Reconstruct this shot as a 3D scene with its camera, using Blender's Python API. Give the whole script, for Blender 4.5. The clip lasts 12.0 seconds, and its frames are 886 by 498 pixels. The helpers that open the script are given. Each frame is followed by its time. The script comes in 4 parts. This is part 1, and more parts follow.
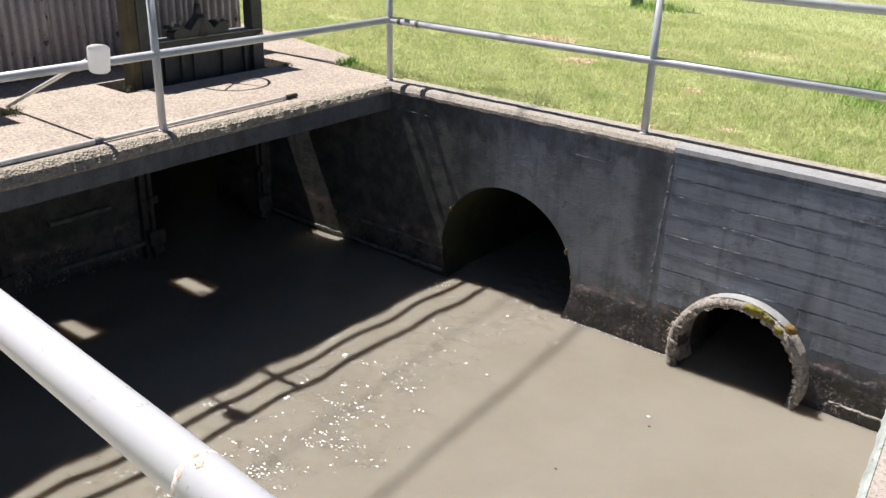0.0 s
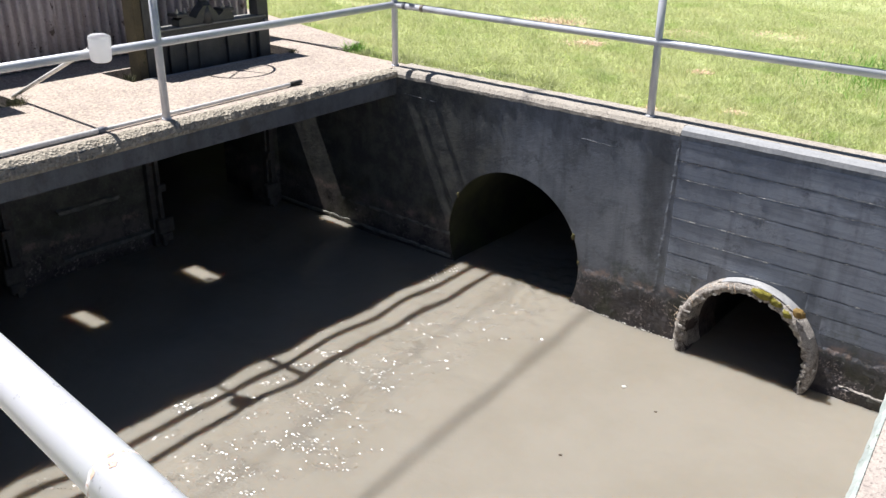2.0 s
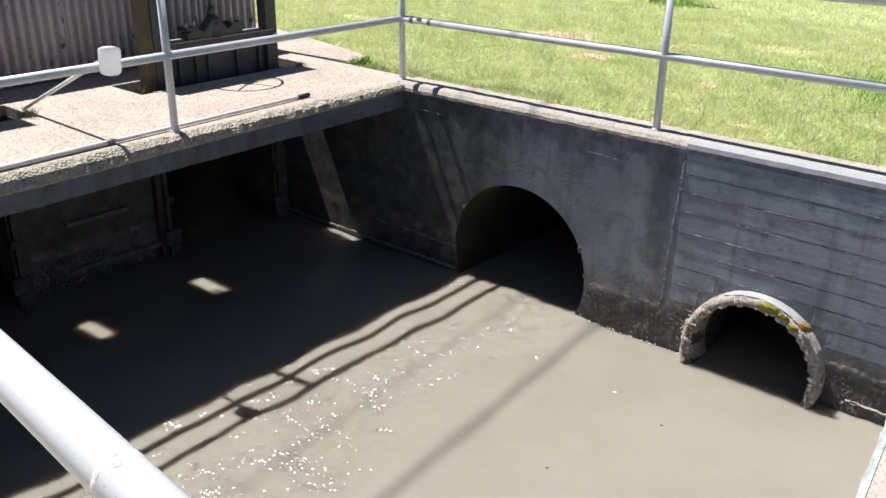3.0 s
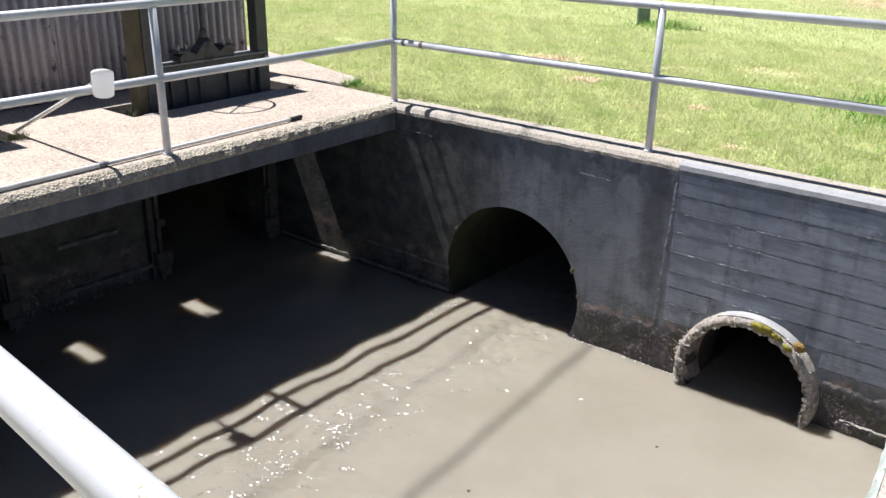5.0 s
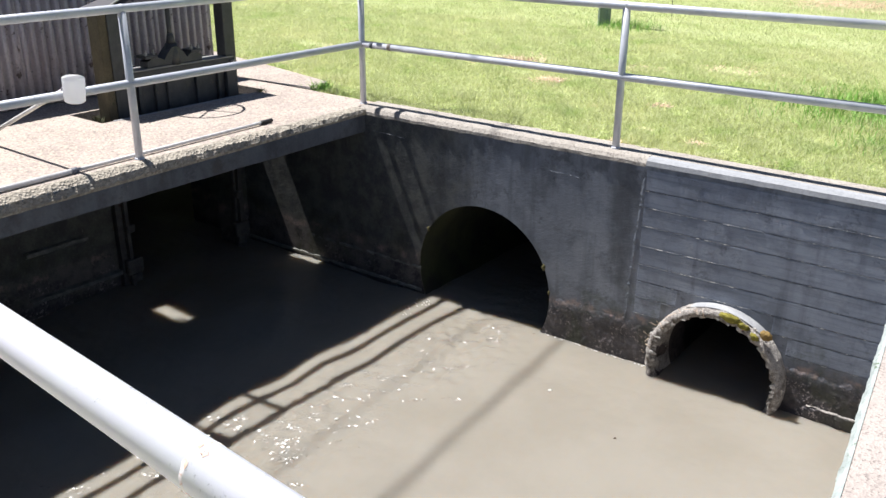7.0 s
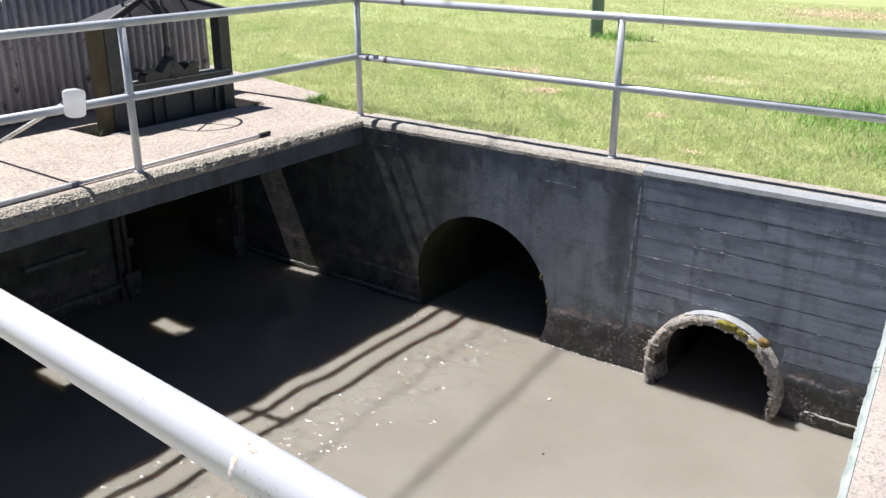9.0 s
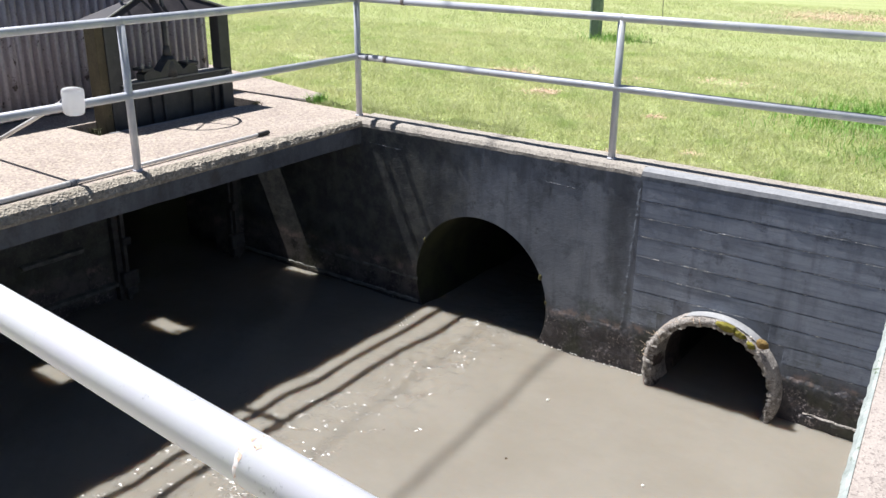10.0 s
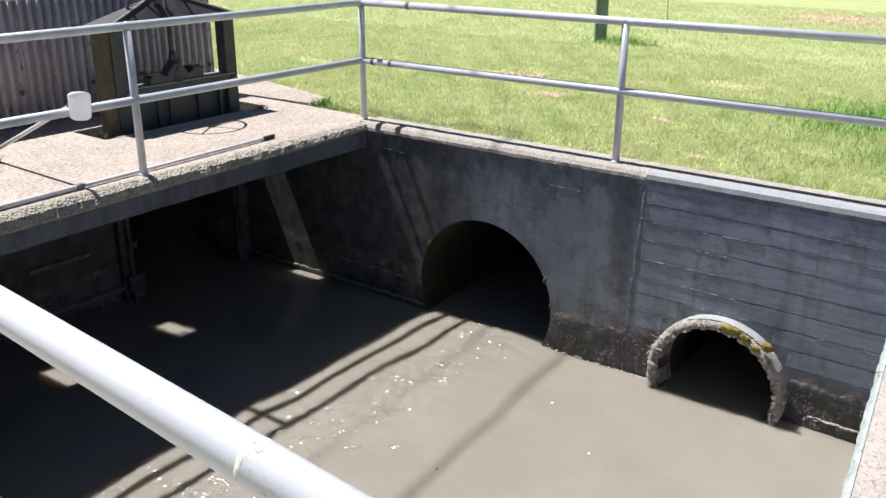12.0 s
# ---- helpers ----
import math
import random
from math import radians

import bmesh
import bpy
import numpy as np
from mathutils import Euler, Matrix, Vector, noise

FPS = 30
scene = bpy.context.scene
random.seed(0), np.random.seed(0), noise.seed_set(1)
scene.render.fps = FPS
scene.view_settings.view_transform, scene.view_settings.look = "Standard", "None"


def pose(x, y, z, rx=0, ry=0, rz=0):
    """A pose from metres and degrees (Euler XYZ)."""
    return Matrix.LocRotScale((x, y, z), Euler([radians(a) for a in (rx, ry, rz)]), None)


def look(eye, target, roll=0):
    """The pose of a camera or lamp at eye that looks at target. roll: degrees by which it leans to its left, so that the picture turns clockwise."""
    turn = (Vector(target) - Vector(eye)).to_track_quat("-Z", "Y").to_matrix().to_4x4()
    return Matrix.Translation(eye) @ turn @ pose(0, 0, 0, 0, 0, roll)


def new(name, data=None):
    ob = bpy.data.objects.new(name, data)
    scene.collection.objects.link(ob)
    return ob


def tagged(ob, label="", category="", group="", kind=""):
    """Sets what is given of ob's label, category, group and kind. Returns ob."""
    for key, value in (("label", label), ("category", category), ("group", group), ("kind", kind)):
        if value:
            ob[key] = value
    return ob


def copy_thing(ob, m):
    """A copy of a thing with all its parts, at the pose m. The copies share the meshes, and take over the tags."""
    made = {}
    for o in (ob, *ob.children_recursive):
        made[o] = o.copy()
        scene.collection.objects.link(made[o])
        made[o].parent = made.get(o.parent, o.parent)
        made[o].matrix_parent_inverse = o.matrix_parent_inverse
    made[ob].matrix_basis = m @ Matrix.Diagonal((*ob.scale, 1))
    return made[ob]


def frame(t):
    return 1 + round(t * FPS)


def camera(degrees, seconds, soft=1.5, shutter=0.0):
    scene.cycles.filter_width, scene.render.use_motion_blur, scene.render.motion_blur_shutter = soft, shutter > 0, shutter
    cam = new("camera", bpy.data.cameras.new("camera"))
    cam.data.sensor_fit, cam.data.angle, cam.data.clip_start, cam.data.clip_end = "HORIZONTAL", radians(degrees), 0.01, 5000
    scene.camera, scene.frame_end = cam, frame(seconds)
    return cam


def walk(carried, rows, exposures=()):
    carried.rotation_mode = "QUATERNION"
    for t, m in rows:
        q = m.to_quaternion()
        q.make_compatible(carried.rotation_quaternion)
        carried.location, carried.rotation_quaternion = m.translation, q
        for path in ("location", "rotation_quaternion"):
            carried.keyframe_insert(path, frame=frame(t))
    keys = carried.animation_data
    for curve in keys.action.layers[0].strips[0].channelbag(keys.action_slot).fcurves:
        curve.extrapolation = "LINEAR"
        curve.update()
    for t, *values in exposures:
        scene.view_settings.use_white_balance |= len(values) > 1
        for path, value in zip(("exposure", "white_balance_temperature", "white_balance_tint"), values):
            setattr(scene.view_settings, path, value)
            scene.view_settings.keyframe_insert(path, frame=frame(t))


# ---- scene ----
cam = camera(53.5, 12.0, soft=1.5)
PATH = [
    (0, (5.411, -5.956, 1.772), (4.267, -4.513, 0.991), 1.6),
    (0.5, (5.458, -5.865, 1.768), (4.253, -4.49, 0.959), 1.0),
    (1, (5.465, -5.861, 1.765), (4.305, -4.463, 0.93), 0.2),
    (1.5, (5.462, -5.86, 1.773), (4.31, -4.453, 0.942), 0.3),
    (2, (5.472, -5.87, 1.771), (4.305, -4.464, 0.958), 0.6),
    (2.5, (5.481, -5.872, 1.765), (4.298, -4.472, 0.965), 0.4),
    (3, (5.49, -5.879, 1.769), (4.302, -4.474, 0.984), 0.6),
    (5, (5.451, -5.9, 1.771), (4.272, -4.463, 1.03), 0.7),
    (5.5, (5.427, -5.911, 1.767), (4.253, -4.467, 1.035), 1.4),
    (6, (5.434, -5.929, 1.768), (4.276, -4.478, 1.024), 1.2),
    (6.5, (5.45, -5.972, 1.767), (4.315, -4.5, 1.028), 0.7),
    (8.5, (5.428, -6.084, 1.769), (4.334, -4.573, 1.048), 0.3),
    (9, (5.427, -6.078, 1.769), (4.32, -4.57, 1.062), 0.1),
    (9.5, (5.422, -6.074, 1.766), (4.319, -4.561, 1.063), 0.2),
    (10, (5.416, -6.08, 1.761), (4.313, -4.568, 1.056), 0.4),
    (10.5, (5.422, -6.085, 1.766), (4.313, -4.578, 1.061), 0.3),
    (11, (5.431, -6.086, 1.77), (4.321, -4.577, 1.068), 0.3),
    (11.5, (5.433, -6.09, 1.773), (4.321, -4.582, 1.073), 0.2),
    (12, (5.432, -6.086, 1.77), (4.317, -4.58, 1.071), 0.2),
]
EXPOSURES = [(0, 0.48, 6700, 10), (1, 0.60, 6450, 10), (2.5, 0.68, 6400, 10), (5.5, 0.74, 6350, 10), (6.5, 0.75, 6300, 10), (9.5, 0.60, 6250, 10), (12, 0.60, 6250, 10)]
walk(cam, [(t, look(eye, target, roll)) for t, eye, target, roll in PATH], EXPOSURES)

# ---- light ----
SLOPE_X, SLOPE_Y = 0.458, 0.032          # run of the sunlight per metre of fall
sun = new("sun", bpy.data.lights.new("sun", "SUN"))
sun.data.energy, sun.data.angle, sun.data.color = 5.0, radians(0.53), (1.0, 0.975, 0.95)
sun.matrix_world = look((0, 0, 10), (SLOPE_X * 10, SLOPE_Y * 10, 0))
world = bpy.data.worlds.new("sky")
scene.world = world
world.use_nodes = True
sky = world.node_tree.nodes.new("ShaderNodeTexSky")
sky.sky_type, sky.sun_disc = "NISHITA", False
sky.sun_elevation = math.atan2(1, math.hypot(SLOPE_X, SLOPE_Y))
sky.sun_rotation = math.atan2(-SLOPE_X, -SLOPE_Y)
sky.air_density, sky.dust_density, sky.ozone_density = 0.55, 0.2, 1.0
world.node_tree.links.new(sky.outputs[0], world.node_tree.nodes["Background"].inputs[0])
world.node_tree.nodes["Background"].inputs[1].default_value = 0.05

# ---- plan ----
WATER = -1.712
WALL_END = 4.72                        # inner face of the side wall
JOINT_X = 2.84                         # where the smooth wall meets the board-marked one
SLAB_T = 0.25
P1 = (1.372, -1.404, 0.706)              # big culvert: x, z, radius
P2 = (3.558, -1.540, 0.530)            # small culvert, outside of its collar
SLOT_X = (-1.765, -1.29)               # light holes through the recess floor
SLOTS_Y = ((-1.84, -1.70), (-0.135, -0.012))
RECESS = (-1.80, -1.30, -1.87, -0.005)  # sunk bay in which a gate stands
GATE_STEP = -2.82
RAIL_H, MID_H, PIPE_R = 1.075, 0.555, 0.03


# ---- materials ----
def nodes_of(name):
    m = bpy.data.materials.new(name)
    m.use_nodes = True
    t = m.node_tree
    return m, t, t.nodes["Principled BSDF"]


def add(t, kind, **values):
    n = t.nodes.new(kind)
    for k, v in values.items():
        n.inputs[k].default_value = v
    return n


def coords(t):
    return t.nodes.new("ShaderNodeTexCoord").outputs["Object"]


def noise_at(t, where, scale, detail=6.0, rough=0.6, stretch=None):
    if stretch:
        s = t.nodes.new("ShaderNodeMapping")
        s.inputs["Scale"].default_value = stretch
        t.links.new(where, s.inputs["Vector"])
        where = s.outputs["Vector"]
    n = add(t, "ShaderNodeTexNoise", Scale=scale, Detail=detail, Roughness=rough)
    t.links.new(where, n.inputs["Vector"])
    return n.outputs["Fac"]


def span(t, value, low, high, a=0.0, b=1.0):
    n = t.nodes.new("ShaderNodeMapRange")
    n.interpolation_type = "SMOOTHSTEP"
    for k, v in zip(("From Min", "From Max", "To Min", "To Max"), (low, high, a, b)):
        n.inputs[k].default_value = v
    t.links.new(value, n.inputs["Value"])
    return n.outputs["Result"]


def sums(t, a, b, how="MULTIPLY"):
    n = t.nodes.new("ShaderNodeMath")
    n.operation = how
    for s, v in zip(n.inputs, (a, b)):
        if isinstance(v, (int, float)):
            s.default_value = v
        else:
            t.links.new(v, s)
    return n.outputs[0]


def blend(t, fac, a, b):
    n = t.nodes.new("ShaderNodeMix")
    n.data_type = "RGBA"
    for s, v in ((n.inputs["Factor"], fac), (n.inputs["A"], a), (n.inputs["B"], b)):
        if isinstance(v, (int, float)):
            s.default_value = v
        elif isinstance(v, tuple):
            s.default_value = (*v, 1)
        else:
            t.links.new(v, s)
    return n.outputs["Result"]


def relief(t, p, height, strength, distance):
    b = add(t, "ShaderNodeBump", Strength=strength, Distance=distance)
    t.links.new(height, b.inputs["Height"])
    t.links.new(b.outputs["Normal"], p.inputs["Normal"])


def plain(name, a, b, scale=8.0, grain=60.0, rough=0.6, metal=0.0, bump=0.3, depth=0.003, spots=None, spot_level=0.66):
    """A worn surface: two tones at one scale, grain at another, and spots of a third colour."""
    m, t, p = nodes_of(name)
    o = coords(t)
    big, fine = noise_at(t, o, scale), noise_at(t, o, grain, 4.0)
    c = blend(t, span(t, big, 0.35, 0.65), a, b)
    c = blend(t, span(t, fine, 0.4, 0.75, 0.0, 0.35), c, tuple(x * 0.45 for x in a))
    if spots:
        c = blend(t, span(t, noise_at(t, o, scale * 2.3, 8.0, 0.7), spot_level, spot_level + 0.06), c, spots)
    t.links.new(c, p.inputs["Base Color"])
    t.links.new(span(t, big, 0.3, 0.7, rough - 0.08, min(1.0, rough + 0.1)), p.inputs["Roughness"])
    p.inputs["Metallic"].default_value = metal
    relief(t, p, fine, bump, depth)
    return m


def concrete(name, a, b, pebble, scale=2.0, size=70.0, worn=0.5, bump=0.5, depth=0.006):
    """Weathered concrete with exposed aggregate and soft stains."""
    m, t, p = nodes_of(name)
    o = coords(t)
    v = t.nodes.new("ShaderNodeTexVoronoi")
    v.inputs["Scale"].default_value = size
    t.links.new(o, v.inputs["Vector"])
    big, mid = noise_at(t, o, scale, 8.0, 0.65), noise_at(t, o, 22.0, 5.0)
    c = blend(t, span(t, big, 0.35, 0.68), a, b)
    stones = t.nodes.new("ShaderNodeSeparateColor")
    t.links.new(v.outputs["Color"], stones.inputs[0])
    c = blend(t, span(t, stones.outputs[0], 0.35, 0.95, 0.0, worn), c, pebble)
    c = blend(t, span(t, stones.outputs[1], 0.7, 1.0, 0.0, 0.55), c, tuple(x * 0.35 for x in a))
    c = blend(t, span(t, mid, 0.52, 0.78, 0.0, 0.35), c, tuple(x * 0.5 for x in b))
    t.links.new(c, p.inputs["Base Color"])
    p.inputs["Roughness"].default_value = 0.9
    relief(t, p, sums(t, v.outputs["Distance"], mid, "ADD"), bump, depth)
    return m


def tarred(name, base, worn, tide=True, boards=False):
    """Bitumen-painted concrete: broad mottling, black runs below the coping, pale scuffs, a crust below the tide line."""
    m, t, p = nodes_of(name)
    o = coords(t)
    dark = tuple(x * 0.30 for x in base)
    xyz = t.nodes.new("ShaderNodeSeparateXYZ")
    t.links.new(o, xyz.inputs[0])
    big, fine = noise_at(t, o, 1.3, 8.0, 0.62), noise_at(t, o, 45.0, 6.0, 0.7)
    c = blend(t, span(t, big, 0.36, 0.64), base, worn)
    c = blend(t, span(t, noise_at(t, o, 4.5, 10.0, 0.72), 0.46, 0.66, 0.0, 0.45 if boards else 0.6), c, tuple(x * 0.5 for x in base))
    if boards:
        grain = noise_at(t, o, 1.0, 8.0, 0.7, (1.3, 1.3, 30.0))
        c = blend(t, span(t, grain, 0.46, 0.64, 0.0, 0.42), c, tuple(x * 0.5 for x in base))
    # runs of black paint, longest under the coping, each of its own length
    reach = sums(t, xyz.outputs["Z"], sums(t, sums(t, noise_at(t, o, 1.0, 4.0, 0.7, (5.0, 5.0, 0.25)), 0.5, "SUBTRACT"), 1.5), "ADD")
    runs = sums(t, span(t, noise_at(t, o, 1.0, 5.0, 0.65, (5.5, 5.5, 1.6)), 0.44, 0.66), span(t, reach, -0.75, -0.05))
    c = blend(t, sums(t, runs, 0.1 if boards else 0.5), c, dark)
    c = blend(t, sums(t, span(t, noise_at(t, o, 1.0, 5.0, 0.6, (6.0, 6.0, 0.6)), 0.52, 0.70), 0.4), c, dark)
    if tide and not boards:
        edge = sums(t, xyz.outputs["X"], sums(t, sums(t, noise_at(t, o, 3.0, 8.0, 0.7), 0.5, "SUBTRACT"), 0.35), "ADD")
        stain = sums(t, span(t, edge, 2.52, 2.64), span(t, edge, 2.86, 2.76))
        c = blend(t, sums(t, sums(t, stain, span(t, noise_at(t, o, 2.0, 6.0, 0.7), 0.36, 0.56)), 0.6), c, dark)
    # flaked blotches and pitting
    c = blend(t, span(t, noise_at(t, o, 2.6, 12.0, 0.82), 0.55, 0.63, 0.0, 0.6), c, dark)
    c = blend(t, span(t, noise_at(t, o, 60.0, 6.0, 0.75), 0.63, 0.70, 0.0, 0.55), c, (0.36, 0.355, 0.34))
    c = blend(t, span(t, noise_at(t, o, 24.0, 8.0, 0.75), 0.68, 0.73, 0.0, 0.8), c, (0.40, 0.385, 0.36))
    if not tide:
        c = blend(t, span(t, noise_at(t, o, 6.0, 8.0, 0.75), 0.56, 0.68, 0.0, 0.5), c, (0.25, 0.24, 0.215))
        c = blend(t, span(t, noise_at(t, o, 3.0, 8.0, 0.7), 0.52, 0.66, 0.0, 0.7), c, (0.045, 0.042, 0.036))
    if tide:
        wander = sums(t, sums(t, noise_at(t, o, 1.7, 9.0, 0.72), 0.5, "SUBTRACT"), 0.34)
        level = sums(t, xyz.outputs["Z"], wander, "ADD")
        # darker towards the deck: algae, with the deck's shade put into the colour
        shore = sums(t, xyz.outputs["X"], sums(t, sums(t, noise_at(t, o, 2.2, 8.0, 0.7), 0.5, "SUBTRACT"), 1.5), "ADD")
        algae_shade = blend(t, span(t, noise_at(t, o, 5.0, 10.0, 0.75), 0.40, 0.62), (0.042, 0.042, 0.037), (0.135, 0.132, 0.108))
        algae_shade = blend(t, span(t, noise_at(t, o, 30.0, 8.0, 0.75), 0.58, 0.68, 0.0, 0.7), algae_shade, (0.34, 0.33, 0.28))
        c = blend(t, span(t, shore, 1.62, 0.66, 0.0, 0.82), c, algae_shade)
        low = span(t, level, -1.22, -1.50)
        line = sums(t, span(t, level, -1.30, -1.345), span(t, level, -1.41, -1.36))
        bank = sums(t, span(t, shore, 1.15, 0.65), sums(t, span(t, level, -1.24, -1.33), span(t, level, -1.66, -1.56)))
        crust = blend(t, span(t, noise_at(t, o, 6.0, 10.0, 0.8), 0.36, 0.64), (0.028, 0.025, 0.028), (0.105, 0.088, 0.09))
        crust = blend(t, sums(t, span(t, noise_at(t, o, 38.0, 8.0, 0.75), 0.53, 0.61), span(t, noise_at(t, o, 3.6, 5.0, 0.7), 0.45, 0.60)), crust, (0.56, 0.48, 0.46))
        c = blend(t, sums(t, low, 0.92), c, crust)
        c = blend(t, sums(t, sums(t, bank, span(t, noise_at(t, o, 6.0, 8.0, 0.75), 0.34, 0.60)), 0.75), c, (0.215, 0.19, 0.17))
        c = blend(t, sums(t, sums(t, line, span(t, noise_at(t, o, 7.0, 8.0, 0.75), 0.46, 0.60)), 0.75), c, (0.40, 0.30, 0.26))
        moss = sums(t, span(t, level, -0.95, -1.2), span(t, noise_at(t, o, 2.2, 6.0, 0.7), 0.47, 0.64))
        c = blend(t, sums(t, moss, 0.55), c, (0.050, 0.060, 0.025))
    t.links.new(c, p.inputs["Base Color"])
    t.links.new(span(t, fine, 0.3, 0.7, 0.38, 0.68), p.inputs["Roughness"])
    relief(t, p, sums(t, fine, sums(t, noise_at(t, o, 7.0, 6.0), 1.5), "ADD"), 0.6, 0.012)
    return m


def painted_pipe(name, a, b, rust, level, metal):
    """Old aluminium paint on steel pipe, chalky, scuffed and rusting in spots."""
    m, t, p = nodes_of(name)
    o = coords(t)
    c = blend(t, span(t, noise_at(t, o, 5.0), 0.35, 0.65), a, b)
    c = blend(t, span(t, noise_at(t, o, 30.0, 8.0, 0.75), 0.60, 0.66, 0.0, 0.55), c, tuple(x * 0.45 for x in a))
    c = blend(t, span(t, noise_at(t, o, 7.0, 10.0, 0.75), level, level + 0.03, 0.0, 0.85), c, rust)
    t.links.new(c, p.inputs["Base Color"])
    p.inputs["Metallic"].default_value = metal
    t.links.new(span(t, noise_at(t, o, 40.0), 0.3, 0.7, 0.32, 0.5), p.inputs["Roughness"])
    relief(t, p, noise_at(t, o, 120.0, 4.0), 0.2, 0.001)
    return m


def water_material(name, rough, depth, chopped=True):
    """Silty water: light scatters a little way below a glossy, finely rippled skin."""
    m, t, p = nodes_of(name)
    o = coords(t)
    c = blend(t, span(t, noise_at(t, o, 0.8, 5.0, 0.6), 0.35, 0.65), (0.250, 0.223, 0.181), (0.274, 0.247, 0.205))
    t.links.new(c, p.inputs["Base Color"])
    p.subsurface_method = "BURLEY"
    p.inputs["Subsurface Weight"].default_value = depth
    p.inputs["Subsurface Radius"].default_value = (1.0, 0.8, 0.6)
    p.inputs["Subsurface Scale"].default_value = 0.115
    p.inputs["Roughness"].default_value = rough
    p.inputs["IOR"].default_value = 1.33
    xyz = t.nodes.new("ShaderNodeSeparateXYZ")
    t.links.new(o, xyz.inputs[0])
    band = sums(t, span(t, xyz.outputs["X"], 0.95, 1.5), span(t, xyz.outputs["X"], 2.2, 1.75))
    rips = sums(t, band, span(t, noise_at(t, o, 2.6, 4.0, 0.6), 0.5, 0.62))
    chop = sums(t, sums(t, noise_at(t, o, 34.0, 2.0, 0.5), rips), 1.4)
    if chopped:
        relief(t, p, sums(t, noise_at(t, o, 9.0, 3.0, 0.5), chop, "ADD"), 0.35, 0.016)
    return m


def lawn(name, blades):
    """Mown grass: greens by blade, dry straw and bare soil in patches."""
    m, t, p = nodes_of(name)
    o = coords(t)
    big, mid = noise_at(t, o, 0.55, 6.0, 0.65), noise_at(t, o, 3.5, 6.0, 0.7)
    if blades:
        g = t.nodes.new("ShaderNodeNewGeometry").outputs["Random Per Island"]
        c = blend(t, g, (0.42, 0.465, 0.19), (0.76, 0.78, 0.46))
        c = blend(t, span(t, noise_at(t, o, 1.4, 7.0, 0.7), 0.50, 0.66, 0.0, 0.6), c, (0.34, 0.50, 0.12))
        c = blend(t, span(t, big, 0.48, 0.66, 0.0, 0.55), c, (0.74, 0.72, 0.42))
        c = blend(t, span(t, noise_at(t, o, 90.0, 2.0), 0.60, 0.70, 0.0, 0.6), c, (0.88, 0.84, 0.62))
        c = blend(t, sums(t, span(t, mid, 0.60, 0.70), 0.6), c, (0.82, 0.68, 0.48))
    else:
        c = blend(t, span(t, noise_at(t, o, 40.0, 4.0), 0.3, 0.7), (0.33, 0.38, 0.13), (0.47, 0.51, 0.23))
        c = blend(t, span(t, big, 0.44, 0.68, 0.0, 0.6), c, (0.47, 0.49, 0.24))
        c = blend(t, span(t, mid, 0.60, 0.72, 0.0, 0.5), c, (0.66, 0.60, 0.38))
    swath = noise_at(t, o, 1.0, 3.0, 0.5, (0.10, 1.3, 1.0))
    c = blend(t, span(t, swath, 0.46, 0.62, 0.0, 0.25), c, (0.62, 0.65, 0.37))
    t.links.new(c, p.inputs["Base Color"])
    p.inputs["Roughness"].default_value = 0.75
    p.inputs["Specular IOR Level"].default_value = 0.25
    if blades:
        thin = t.nodes.new("ShaderNodeBsdfTranslucent")
        t.links.new(c, thin.inputs["Color"])
        both = t.nodes.new("ShaderNodeMixShader")
        both.inputs[0].default_value = 0.55
        t.links.new(p.outputs[0], both.inputs[1])
        t.links.new(thin.outputs[0], both.inputs[2])
        t.links.new(both.outputs[0], t.nodes["Material Output"].inputs["Surface"])
    else:
        relief(t, p, noise_at(t, o, 60.0, 4.0), 0.8, 0.02)
    return m


M_SLAB = concrete("slab_concrete", (0.35, 0.285, 0.25), (0.44, 0.37, 0.325), (0.62, 0.53, 0.40), 1.6, 66.0, 0.62)
M_LIP = concrete("broken_edge_concrete", (0.40, 0.35, 0.28), (0.30, 0.265, 0.215), (0.55, 0.49, 0.40), 6.0, 55.0, 0.7, 0.9, 0.014)
M_COPING = concrete("coping_concrete", (0.36, 0.32, 0.275), (0.42, 0.38, 0.33), (0.52, 0.46, 0.40), 3.0, 80.0, 0.4)
M_GREYCAP = plain("grey_painted_edge", (0.33, 0.335, 0.35), (0.40, 0.40, 0.41), 4.0, 50.0, 0.7, spots=(0.2, 0.19, 0.18))
M_SIDECAP = concrete("pale_side_concrete", (0.38, 0.325, 0.29), (0.46, 0.395, 0.355), (0.55, 0.48, 0.42), 3.0, 120.0, 0.5)
M_GREEN_EDGE = plain("pale_green_painted_edge", (0.36, 0.40, 0.375), (0.46, 0.49, 0.46), 9.0, 60.0, 0.6, spots=(0.10, 0.14, 0.07), spot_level=0.58)
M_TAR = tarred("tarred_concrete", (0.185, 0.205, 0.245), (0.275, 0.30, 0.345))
M_TAR_BOARD = tarred("tarred_board_marked_concrete", (0.235, 0.268, 0.335), (0.34, 0.375, 0.445), True, True)
M_FASCIA = tarred("tarred_slab_face", (0.10, 0.11, 0.127), (0.155, 0.165, 0.18), False)
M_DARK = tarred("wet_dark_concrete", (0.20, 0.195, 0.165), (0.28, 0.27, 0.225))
# Near-black: the shade below the deck is put into this colour.
M_SHADE = plain("near_black_shade", (0.028, 0.026, 0.023), (0.05, 0.047, 0.04), 2.0, 50.0, 0.8)
M_LEDGE = plain("pale_silt_ledge", (0.17, 0.172, 0.155), (0.29, 0.29, 0.255), 9.0, 60.0, 0.85)
